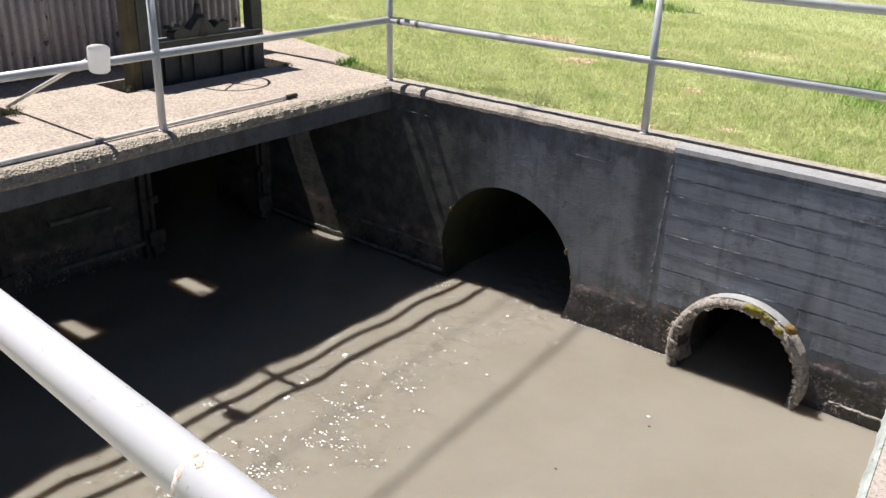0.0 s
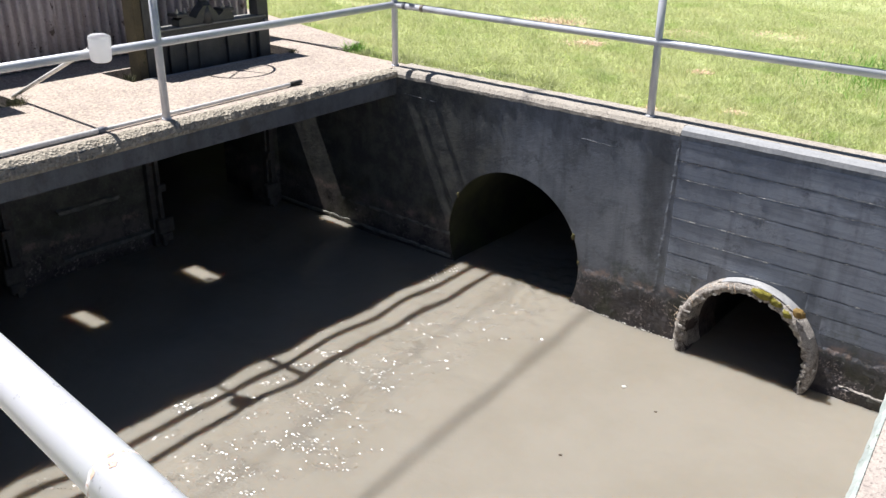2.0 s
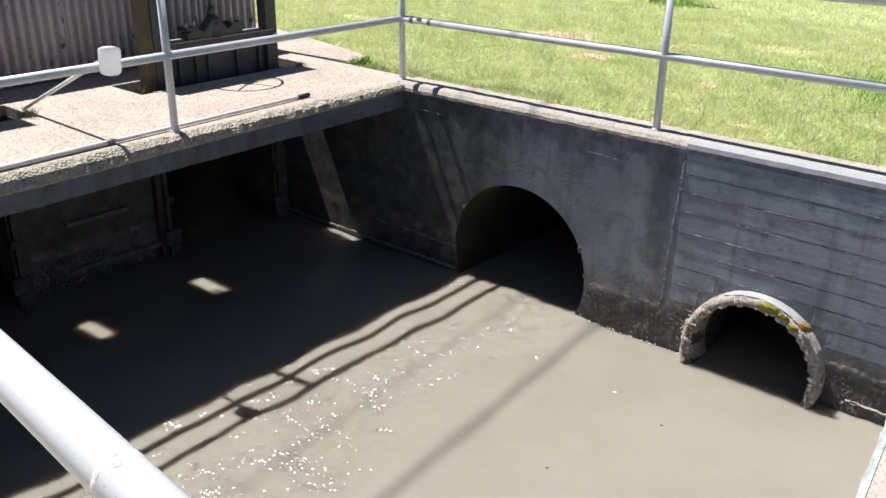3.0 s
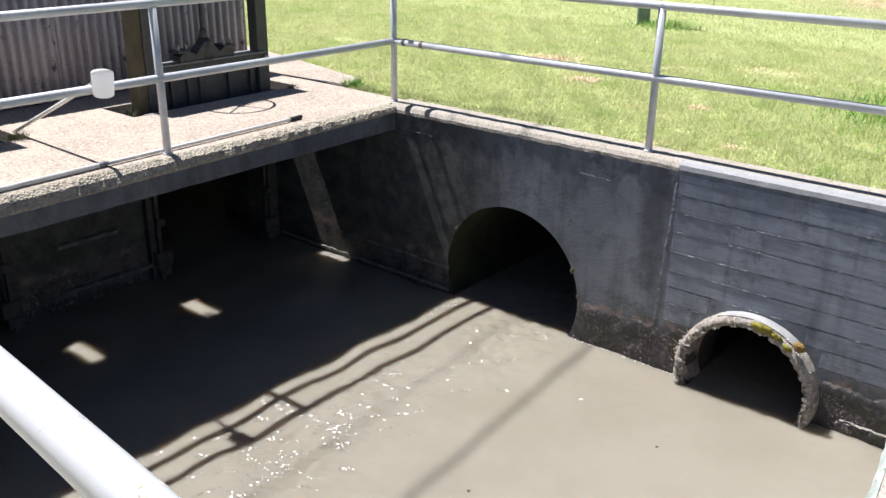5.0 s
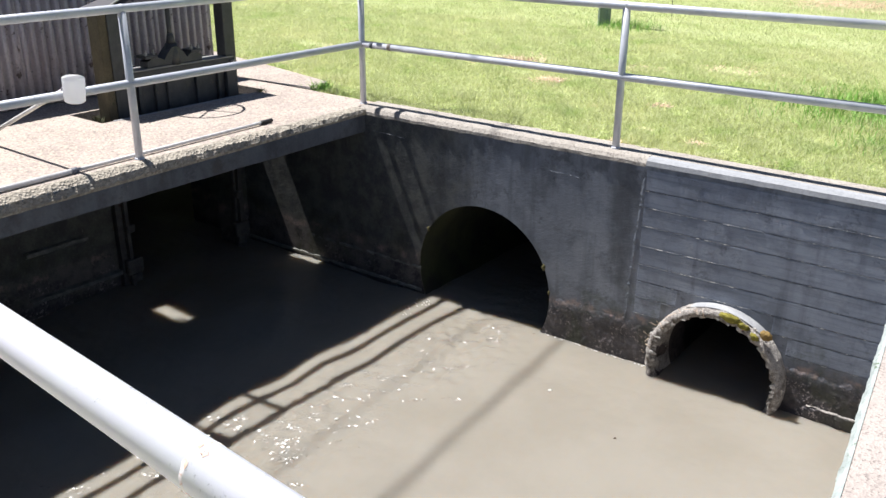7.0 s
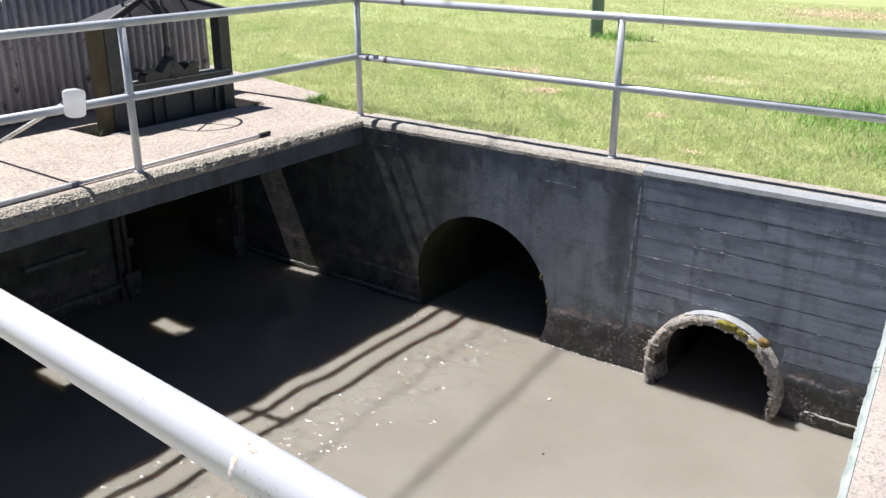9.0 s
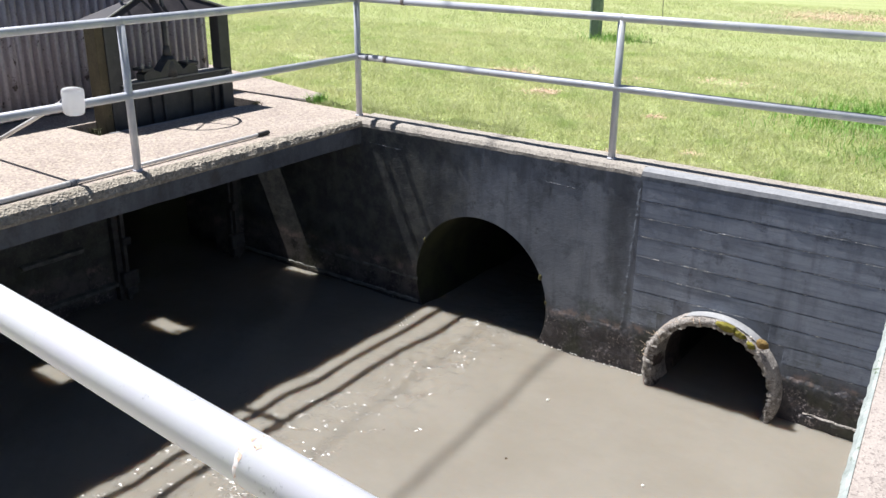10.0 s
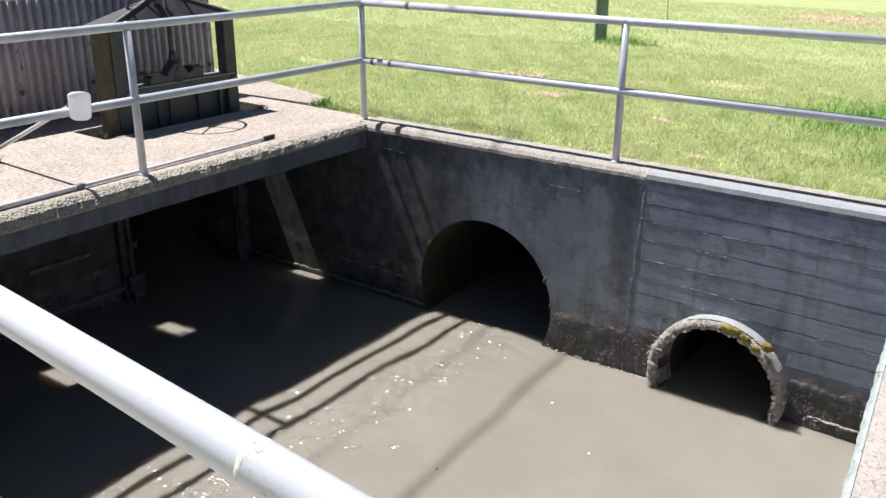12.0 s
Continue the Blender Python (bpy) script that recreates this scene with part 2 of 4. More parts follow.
M_RIDGE = plain("pale_form_ridge", (0.10, 0.11, 0.135), (0.22, 0.23, 0.25), 7.0, 90.0, 0.8, spots=(0.46, 0.45, 0.43), spot_level=0.53)
M_PIPE = painted_pipe("grey_painted_pipe", (0.56, 0.57, 0.63), (0.68, 0.69, 0.73), (0.22, 0.12, 0.06), 0.70, 0.15)
M_NEARPIPE = painted_pipe("white_painted_pipe", (0.83, 0.81, 0.89), (0.84, 0.845, 0.88), (0.60, 0.42, 0.34), 0.68, 0.0)
M_RUST = plain("rusty_weld", (0.70, 0.40, 0.28), (0.80, 0.60, 0.50), 40.0, 90.0, 0.8)
M_SEAM = plain("flaked_weld_seam", (0.78, 0.71, 0.69), (0.85, 0.82, 0.84), 60.0, 120.0, 0.7, spots=(0.66, 0.46, 0.38), spot_level=0.52)
M_STAIN = plain("brown_stained_joint", (0.20, 0.16, 0.13), (0.34, 0.30, 0.27), 30.0, 80.0, 0.6)
M_COLLAR = plain("dark_coupling", (0.10, 0.11, 0.14), (0.20, 0.21, 0.24), 30.0, 80.0, 0.6)
M_BLACK = plain("black_cast_iron", (0.050, 0.052, 0.055), (0.078, 0.079, 0.080), 9.0, 80.0, 0.5, 0.1, spots=(0.10, 0.088, 0.072), spot_level=0.60)
# Lightened also to give the gate beam's top its sunlit look.
M_STEEL = plain("weathered_steel_edge", (0.27, 0.265, 0.25), (0.38, 0.37, 0.35), 12.0, 80.0, 0.55, 0.2, spots=(0.16, 0.09, 0.05))
M_GUIDE = plain("rusted_cast_iron", (0.085, 0.08, 0.074), (0.15, 0.14, 0.125), 10.0, 70.0, 0.7, 0.1, spots=(0.11, 0.07, 0.045), spot_level=0.58)
M_TIMBER = plain("weathered_timber", (0.07, 0.058, 0.033), (0.12, 0.10, 0.058), 5.0, 60.0, 0.8, spots=(0.04, 0.05, 0.02), spot_level=0.6)
M_SHEET = plain("weathered_corrugated_steel", (0.50, 0.445, 0.46), (0.62, 0.57, 0.585), 3.0, 40.0, 0.6, 0.1, spots=(0.12, 0.095, 0.085), spot_level=0.60)
M_ROOF = plain("dark_roof_plate", (0.035, 0.03, 0.035), (0.06, 0.05, 0.055), 6.0, 60.0, 0.6)
M_WHITE, white_tree, white_shader = nodes_of("white_plastic")
white_tree.links.new(blend(white_tree, noise_at(white_tree, coords(white_tree), 14.0), (0.94, 0.94, 0.95), (0.96, 0.96, 0.97)), white_shader.inputs["Base Color"])
white_shader.inputs["Roughness"].default_value = 0.45
thin_shell = M_WHITE.node_tree
glow_through = thin_shell.nodes.new("ShaderNodeBsdfTranslucent")
glow_through.inputs["Color"].default_value = (0.98, 0.97, 0.97, 1)
shell_mix = thin_shell.nodes.new("ShaderNodeMixShader")
shell_mix.inputs[0].default_value = 0.7
thin_shell.links.new(thin_shell.nodes["Principled BSDF"].outputs[0], shell_mix.inputs[1])
thin_shell.links.new(glow_through.outputs[0], shell_mix.inputs[2])
thin_shell.links.new(shell_mix.outputs[0], thin_shell.nodes["Material Output"].inputs["Surface"])
M_POLE = plain("white_fibreglass_pole", (0.72, 0.70, 0.67), (0.82, 0.80, 0.77), 9.0, 60.0, 0.5)
M_GRIP = plain("black_rubber_tip", (0.02, 0.02, 0.022), (0.035, 0.035, 0.035), 10.0, 80.0, 0.7)
M_CRUST = concrete("encrusted_pipe_collar", (0.55, 0.50, 0.45), (0.17, 0.14, 0.125), (0.70, 0.65, 0.60), 11.0, 130.0, 0.6, 1.0, 0.010)
M_CHIP = plain("pale_crust_chips", (0.50, 0.46, 0.41), (0.74, 0.70, 0.65), 26.0, 90.0, 0.9, bump=0.8, depth=0.006, spots=(0.22, 0.17, 0.15), spot_level=0.55)
# Lighter than the bore: daylight reaching the mouth is in this colour.
M_MOUTH = plain("brown_daylit_pipe_mouth", (0.06, 0.045, 0.041), (0.14, 0.108, 0.10), 9.0, 70.0, 0.85, bump=0.8, depth=0.01, spots=(0.05, 0.042, 0.04), spot_level=0.52)
M_COLLAR_TOP = plain("grey_collar_concrete", (0.34, 0.34, 0.35), (0.42, 0.42, 0.42), 10.0, 70.0, 0.8)
M_MOSS = plain("yellow_moss", (0.24, 0.21, 0.03), (0.34, 0.30, 0.06), 25.0, 140.0, 0.95, bump=0.9, depth=0.01)
M_MOSSDARK = plain("dull_olive_moss", (0.11, 0.10, 0.035), (0.20, 0.17, 0.08), 25.0, 140.0, 0.95, bump=0.9, depth=0.01)
M_BROWNMOSS = plain("brown_moss", (0.24, 0.155, 0.05), (0.32, 0.21, 0.07), 25.0, 140.0, 0.95, bump=0.9, depth=0.01)
# Black for the shade deep inside the small pipe.
M_BARREL = plain("shade_black_pipe_bore", (0.02, 0.018, 0.016), (0.035, 0.03, 0.026), 5.0, 60.0, 0.6)
# Mossy olive, darkened further to carry the shade inside the culvert.
M_LINER = plain("mossy_shade_dark_lining", (0.042, 0.048, 0.018), (0.024, 0.024, 0.019), 2.2, 50.0, 0.8)
M_WATER = water_material("muddy_water", 0.06, 1.0)
M_RIPPLE = water_material("muddy_ripple", 0.20, 0.0, False)
M_SOIL = lawn("mown_lawn_soil", False)
M_GRASS = lawn("grass_blades", True)
M_TUFT = plain("dry_thatch", (0.78, 0.56, 0.38), (0.88, 0.70, 0.52), 12.0, 90.0, 0.9, bump=0.8, depth=0.01)
M_WEED = plain("dark_green_weeds", (0.22, 0.42, 0.08), (0.38, 0.62, 0.15), 8.0, 60.0, 0.7)
M_DULL = plain("dull_dry_weeds", (0.07, 0.08, 0.035), (0.15, 0.14, 0.07), 30.0, 90.0, 0.8)
M_MARKER = plain("grey_green_post", (0.16, 0.22, 0.20), (0.22, 0.29, 0.27), 6.0, 60.0, 0.6)
M_MARKERPALE = plain("pale_post_edge", (0.46, 0.54, 0.54), (0.52, 0.60, 0.60), 6.0, 60.0, 0.6)
M_FOAM = plain("pale_foam", (0.70, 0.68, 0.62), (0.80, 0.78, 0.72), 60.0, 200.0, 0.8)
M_DEBRIS = plain("brown_leaf_litter", (0.07, 0.05, 0.03), (0.12, 0.08, 0.05), 60.0, 200.0, 0.8)


# ---- building helpers ----
def origin(ob):
    return (ob.location + origin(ob.parent)) if ob.parent else ob.location.copy()


def mesh_of(name, bm, material, smooth=False):
    data = bpy.data.meshes.new(name)
    bm.normal_update()
    bm.to_mesh(data)
    bm.free()
    data.materials.append(material)
    if smooth:
        data.polygons.foreach_set("use_smooth", [True] * len(data.polygons))
    return data


def part(name, bm, material, parent, label="", smooth=False):
    """One mesh, made in world coordinates, under a thing or a part."""
    ob = new(name, mesh_of(name, bm, material, smooth))
    ob.parent = parent
    ob.location = -origin(parent)
    return tagged(ob, label)


def piece(name, data, parent, place):
    ob = new(name, data)
    ob.parent = parent
    ob.location = Vector(place) - origin(parent)
    return ob


def thing(name, base, label, category, group="", kind=""):
    ob = new(name)
    ob.location = base
    ob.empty_display_size = 0.1
    return tagged(ob, label, category, group, kind)


def solid(name, bm, material, label, category, kind="", smooth=False):
    return tagged(new(name, mesh_of(name, bm, material, smooth)), label, category, "", kind)


def box(bm, x0, y0, z0, x1, y1, z1, bevel=0.0, seg=2):
    m = Matrix.Translation(((x0 + x1) / 2, (y0 + y1) / 2, (z0 + z1) / 2)) @ Matrix.Diagonal((x1 - x0, y1 - y0, z1 - z0, 1))
    made = bmesh.ops.create_cube(bm, size=1, matrix=m)["verts"]
    if bevel:
        edges = list({e for v in made for e in v.link_edges})
        bmesh.ops.bevel(bm, geom=edges, offset=bevel, segments=seg, affect="EDGES", profile=0.6)
    return bm


def tube(bm, a, b, r, seg=16, r2=None, caps=True):
    a, b = Vector(a), Vector(b)
    turn = (b - a).to_track_quat("Z", "Y").to_matrix().to_4x4()
    m = Matrix.Translation((a + b) / 2) @ turn
    bmesh.ops.create_cone(bm, cap_ends=caps, segments=seg, radius1=r, radius2=r if r2 is None else r2, depth=(b - a).length, matrix=m)
    return bm


def ball(bm, c, r, squash=(1, 1, 1), sub=2, rough=0.0, freq=20.0):
    made = bmesh.ops.create_icosphere(bm, subdivisions=sub, radius=1)["verts"]
    for v in made:
        d = v.co.normalized()
        k = r * (1 + rough * noise.noise(d * 2.0 + Vector(c) * freq))
        v.co = Vector((d.x * k * squash[0], d.y * k * squash[1], d.z * k * squash[2])) + Vector(c)
    return bm


def wobble(p, size, freq):
    return Vector((noise.noise(p * freq), noise.noise(p * freq + Vector((7, 3, 1))), noise.noise(p * freq + Vector((2, 9, 5))))) * size


def loft(bm, rings, close=False):
    """Quads between successive rows of points."""
    rows = [[bm.verts.new(p) for p in ring] for ring in rings]
    for a, b in zip(rows, rows[1:]):
        n = len(a)
        for i in range(n if close else n - 1):
            bm.faces.new((a[i], a[(i + 1) % n], b[(i + 1) % n], b[i]))
    return rows


def filled(bm, loops, to3d):
    """A flat face with holes, from closed loops of 2D points."""
    edges = []
    for loop in loops:
        vs = [bm.verts.new(to3d(*p)) for p in loop]
        edges += [bm.edges.new((vs[i], vs[(i + 1) % len(vs)])) for i in range(len(vs))]
    bmesh.ops.triangle_fill(bm, use_beauty=True, edges=edges)


def thicken(bm, way):
    made = bmesh.ops.extrude_face_region(bm, geom=list(bm.faces))["geom"]
    bmesh.ops.translate(bm, vec=way, verts=[g for g in made if isinstance(g, bmesh.types.BMVert)])
    bmesh.ops.recalc_face_normals(bm, faces=list(bm.faces))


def circle(cx, cy, r, n=72):
    return [(cx + r * math.cos(2 * math.pi * i / n), cy + r * math.sin(2 * math.pi * i / n)) for i in range(n)]


def rough_strip(a, b, profile, out, steps, size, freq):
    """A rough-edged strip from a to b. profile: (out, up) points; each wobbles."""
    bm = bmesh.new()
    a, b, out = Vector(a), Vector(b), Vector(out)
    rings = []
    for i in range(steps + 1):
        c = a.lerp(b, i / steps)
        ring = []
        for k, (u, w) in enumerate(profile):
            p = c + out * u + Vector((0, 0, w))
            if 0 < k < len(profile) - 1:
                p += wobble(p, size, freq) + wobble(p, size * 0.5, freq * 3)
            ring.append(p)
        rings.append(ring)
    loft(bm, rings)
    bmesh.ops.recalc_face_normals(bm, faces=list(bm.faces))
    return bm


# ---- the ground ----
def build_ground():
    bm = bmesh.new()
    xs, ys = (-420, -2.85, 5.36, 420), (-420, -5.95, 0.29, 420)
    v = {(i, j): bm.verts.new((x, y, -0.03)) for i, x in enumerate(xs) for j, y in enumerate(ys)}
    for i in range(3):
        for j in range(3):
            if (i, j) != (1, 1):
                bm.faces.new((v[i, j], v[i + 1, j], v[i + 1, j + 1], v[i, j + 1]))
    solid("ground", bm, M_SOIL, "mown lawn with dry and bare patches round the pit", "ground", "structure")


def blades(name, spots, height, width, lean, material, label, category, swell=0.0):
    """Many grass blades as one mesh: each a bent sliver of two faces."""
    rng = np.random.default_rng(5)
    n = len(spots)
    turn = rng.uniform(0, 2 * np.pi, n)
    h = height * rng.uniform(0.45, 1.25, n)
    px, py = spots[:, 0], spots[:, 1]
    wave = np.sin(px * 5.1 + 1.7 * np.sin(py * 3.3)) + np.sin(py * 6.7 + 1.9 * np.sin(px * 4.1)) + np.sin(px * 11.3 + py * 9.1) + np.sin(px * 17.9 - py * 15.3)
    h *= 1 + swell * wave / 4
    side = np.stack([np.cos(turn), np.sin(turn), np.zeros(n)], 1) * (width * rng.uniform(0.7, 1.3, n))[:, None]
    fall = rng.normal(0, lean, (n, 2)) * h[:, None]
    base = np.concatenate([spots, np.full((n, 1), -0.032)], 1)
    mid = base + np.concatenate([fall * 0.35, (h * 0.6)[:, None]], 1)
    tip = base + np.concatenate([fall, h[:, None]], 1)
    co = np.stack([base - side, base + side, mid + side * 0.8, mid - side * 0.8, tip], 1).reshape(-1, 3)
    k = np.arange(n)[:, None] * 5
    quads, tris = k + np.array([[0, 1, 2, 3]]), k + np.array([[3, 2, 4]])
    data = bpy.data.meshes.new(name)
    data.vertices.add(n * 5)
    data.vertices.foreach_set("co", co.ravel())
    data.loops.add(n * 7)
    data.loops.foreach_set("vertex_index", np.concatenate([quads, tris], 1).ravel())
    data.polygons.add(n * 2)
    start = np.arange(n)[:, None] * 7 + np.array([[0, 4]])
    data.polygons.foreach_set("loop_start", start.ravel())
    data.update(calc_edges=True)
    data.materials.append(material)
    return tagged(new(name, data), label, category, "", "stuff")


def on_paving(x, y):
    return ((x < 0.0) & (y < 0.27)) | ((x < -1.0) & (y < 0.70 - 0.25 * (x + 1.1))) | (y < 0.30)


BARE = ((-0.45, 3.25, 0.55, 0.28), (0.62, 2.35, 0.16, 0.10), (2.35, 0.36, 0.16, 0.07), (1.25, 13.0, 1.3, 0.7), (0.1, 2.6, 0.2, 0.1), (2.9, 0.75, 0.10, 0.06), (2.1, 1.9, 0.14, 0.1), (-3.2, 2.6, 0.5, 0.2), (2.0, 4.2, 0.4, 0.22))


def build_grass():
    rng = np.random.default_rng(3)
    spots = []
    for y0, y1, count in ((0.29, 1.2, 38000), (1.2, 3.0, 70000), (3.0, 6.5, 130000), (6.5, 15.0, 130000)):
        y = rng.uniform(y0, y1, count)
        left, right = -2.6 - 1.22 * y, 5.5 - 0.1 * y
        x = left + (right - left) * rng.uniform(0, 1, count)
        keep = ~on_paving(x, y)
        for bx, by, rx, ry in BARE:
            inside = ((x - bx) / rx) ** 2 + ((y - by) / ry) ** 2 + rng.uniform(-0.5, 0.5, count)
            keep &= (inside > 1) | (rng.uniform(0, 1, count) < 0.12)
        spots.append(np.stack([x[keep], y[keep]], 1))
    blades("grass", np.concatenate(spots), 0.047, 0.0034, 0.8, M_GRASS, "bright green mown grass with yellowed blades", "grass", 0.7)
    n = 16000
    y = 0.30 + 3.2 * rng.uniform(0, 1, n) ** 1.6
    x = (-1.0 - 1.2 * y) + (6.4 + 1.1 * y) * rng.uniform(0, 1, n)
    drift = np.sin(x * 2.1 + np.sin(y * 3.0) * 1.4) + np.sin(y * 2.7 - x * 0.9) + rng.normal(0, 0.7, n)
    keep = ~on_paving(x, y) & (drift > -0.2)
    blades("grass", np.stack([x[keep], y[keep]], 1), 0.060, 0.0036, 0.6, M_GRASS, "longer fresh green blades among the mown grass", "grass", 0.9)


def clump(name, c, r, n, height, material, label, seed):
    rng = np.random.default_rng(seed)
    p = rng.normal(0, r / 2, (n, 2)) + np.array(c)
    return blades(name, p, height * (0.45 if material is M_TUFT else 1.0), 0.009 if material is M_TUFT else 0.004, 2.6 if material is M_TUFT else 0.5, material, label, "grass tuft")


# ---- the pit ----
def build_pit():
    wall = thing("wall_north", (0, 0, -2.4), "dark tar-painted concrete pit wall with two culverts", "wall", "", "structure")
    bm = bmesh.new()
    outline = [(-2.7, -2.4), (5.35, -2.4), (5.35, -0.06), (0.0, -0.06), (0.0, -SLAB_T), (-2.7, -SLAB_T)]
    filled(bm, [outline, circle(*P1), circle(P2[0], P2[1], P2[2] - 0.02)], lambda x, z: (x, 0, z))
    thicken(bm, Vector((0, 0.24, 0)))
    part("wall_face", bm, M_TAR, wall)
    # board-marked courses on the newer half, each a slightly uneven strip with a ridge below
    rnd = random.Random(4)
    courses = (-0.085, -0.25, -0.385, -0.535, -0.70, -0.85, -0.99, -1.13, -1.27)
    for k, (top, low) in enumerate(zip(courses, courses[1:])):
        cuts = [JOINT_X + 0.012, WALL_END + 0.3]
        for x0, x1 in zip(cuts, cuts[1:]):
            spans = [(x0, x1)]
            reach = P2[2] ** 2 - max(0.0, min(abs(top - P2[1]), abs(low - P2[1]))) ** 2
            if min(top, low) < P2[1] + P2[2] + 0.02:
                half = math.sqrt(max(reach, 0.0)) + 0.03
                spans = [(x0, min(x1, P2[0] - half)), (max(x0, P2[0] + half), x1)]
            for s0, s1 in spans:
                if s1 - s0 > 0.06:
                    bm = bmesh.new()
                    y = -0.003 - rnd.uniform(0, 0.0006)
                    box(bm, s0 + 0.002, y, low + 0.006, s1 - 0.002, 0.002, top - 0.004, 0.003, 1)
                    part("form_board", bm, M_TAR_BOARD, wall)
                    run = s0
                    while run < s1 - 0.05:
                        end = min(s1, run + rnd.uniform(0.12, 0.75))
                        thick = rnd.uniform(0.5, 1.15)
                        a, b = low + rnd.uniform(-0.003, 0.003), low + rnd.uniform(-0.003, 0.003)
                        bm = rough_strip((run, 0, a), (end, 0, b), [(-0.002, 0.004 * thick), (0.0038, 0.0025 * thick), (0.0048 * thick, 0.0), (0.0036, -0.0025 * thick), (-0.002, -0.004 * thick)], (0, -1, 0), max(4, int((end - run) / 0.012)), 0.0020, 19)
                        part("form_ridge", bm, M_RIDGE, wall, "pale broken ridge between board marks")
                        run = end + rnd.choice((0.004, 0.02, 0.05, 0.12))
    # the crumbling joint
    joint = bmesh.new()
    rings = []
    for i in range(180):
        z = -0.07 - 1.3 * i / 179
        x = JOINT_X + 0.01 - 0.08 * i / 179
        ring = [Vector((x + u, v, z)) for u, v in ((-0.022, 0.004), (-0.011, -0.001), (0.0, -0.004), (0.011, -0.001), (0.022, 0.004))]
        rings.append([q + (wobble(q, 0.012, 6) + wobble(q, 0.005, 33) if 0 < k < 4 else Vector()) for k, q in enumerate(ring)])
    loft(joint, rings)
    bmesh.ops.recalc_face_normals(joint, faces=list(joint.faces))
    part("joint_seam", joint, M_TAR, wall, "crumbling tarred joint between wall sections")
    for x0, x1, z, mat in ((0.12, 0.50, -0.205, M_RIDGE), (2.02, 2.34, -0.248, M_RIDGE)):
        bm = rough_strip((x0, 0, z), (x1, 0, z - 0.012), [(-0.001, 0.003), (0.002, 0.002), (0.002, -0.002), (-0.001, -0.003)], (0, -1, 0), int((x1 - x0) / 0.010), 0.0035, 21)
        part("form_ridge", bm, mat, wall)
    for a, size in ((26, 0.024), (7, 0.016), (148, 0.02)):
        bm = bmesh.new()
        c = (P1[0] + P1[2] * math.cos(radians(a)), -0.004, P1[1] + P1[2] * math.sin(radians(a)))
        ball(bm, c, size, (0.7, 0.35, 1.2), 2, 0.6, 5)
        part("moss_cushion", bm, M_MOSSDARK, wall, "small dull moss cushion on the culvert rim", True)
    # silt lines left by the water beside the big culvert
    for x0, x1, z, d in ((-1.72, 0.70, -1.668, 0.010), (-0.75, 0.68, -1.44, 0.004)):
        bm = rough_strip((x0, 0, z), (x1, 0, z), [(-0.004, 0.020), (d, 0.008), (d, -0.010), (-0.004, -0.024)], (0, -1, 0), int((x1 - x0) / 0.012), 0.015, 11)
        part("silt_ledge", bm, M_LEDGE, wall, "grey crusted silt line")
    # spalled render below the tide line
    for x0, x1, cx, cz, cr in ((1.98, 2.95, P1[0], P1[1], P1[2] + 0.012), (4.05, 4.71, P2[0], P2[1], P2[2] + 0.03)):
        bm = bmesh.new()
        nx, nz = int((x1 - x0) / 0.011), 34
        rows = []
        for j in range(nz + 1):
            row = []
            for i in range(nx + 1):
                x, z = x0 + (x1 - x0) * i / nx, -1.32 - 0.44 * j / nz
                q = Vector((x, 0, z))
                fade = min(1.0, j / 5, i / 3, (nx - i) / 3)
                high = 0.008 * noise.noise(q * 9) + 0.007 * noise.noise(q * 29) + 0.004 * noise.noise(q * 63)
                row.append(bm.verts.new((x, 0.003 - 0.006 * fade - 0.75 * high * fade, z + 0.02 * noise.noise(q * 6) * (j == 0))))
            rows.append(row)
        for a, b in zip(rows, rows[1:]):
            for k in range(nx):
                face = (a[k], b[k], b[k + 1], a[k + 1])
                if all(math.hypot(v.co.x - cx, v.co.z - cz) > cr for v in face):
                    bm.faces.new(face)
        bmesh.ops.delete(bm, geom=[v for v in bm.verts if not v.link_faces], context="VERTS")
        part("spalled_render", bm, M_TAR, wall, "brown spalled render below the tide line", True)
    # crust of broken render at the foot
    for x0, x1, z, d in ((4.22, 4.71, -1.62, 0.015),):
        bm = rough_strip((x0, 0, z), (x1, 0, z - 0.01), [(-0.005, 0.012), (d, 0.004), (d * 1.1, -0.02), (d * 0.7, -0.07), (-0.005, -0.14)], (0, -1, 0), int((x1 - x0) / 0.02), 0.016, 11)
        part("render_crust", bm, M_TAR, wall)
    bm = rough_strip((4.25, 0, -1.605), (4.70, 0, -1.615), [(-0.004, 0.006), (0.014, 0.004), (0.018, -0.003), (-0.002, -0.008)], (0, -1, 0), 90, 0.012, 17)
    part("render_crust", bm, M_CRUST, wall, "pale broken crust at the water's edge")

    # coping
    prof = [(-0.295, -0.12), (-0.295, 0.0), (-0.05, 0.0), (-0.02, -0.012), (0.004, -0.04), (0.006, -0.066), (-0.01, -0.07)]
    cap = thing("coping", (1.4, 0.12, -0.06), "weathered concrete coping along the pit wall", "coping", "", "structure")
    bm = rough_strip((-0.06, 0, 0), (JOINT_X, 0, 0), prof, (0, -1, 0), 240, 0.0055, 11)
    part("coping_stone", bm, M_COPING, cap)
    prof2 = [(-0.295, -0.12), (-0.295, 0.001), (-0.075, 0.001)]
    bm = rough_strip((JOINT_X, 0, 0), (5.35, 0, 0), prof2, (0, -1, 0), 40, 0.002, 10)
    part("coping_stone", bm, M_COPING, cap)
    prof3 = [(-0.075, 0.002), (-0.025, 0.0), (0.0, -0.02), (0.007, -0.055), (-0.01, -0.06)]
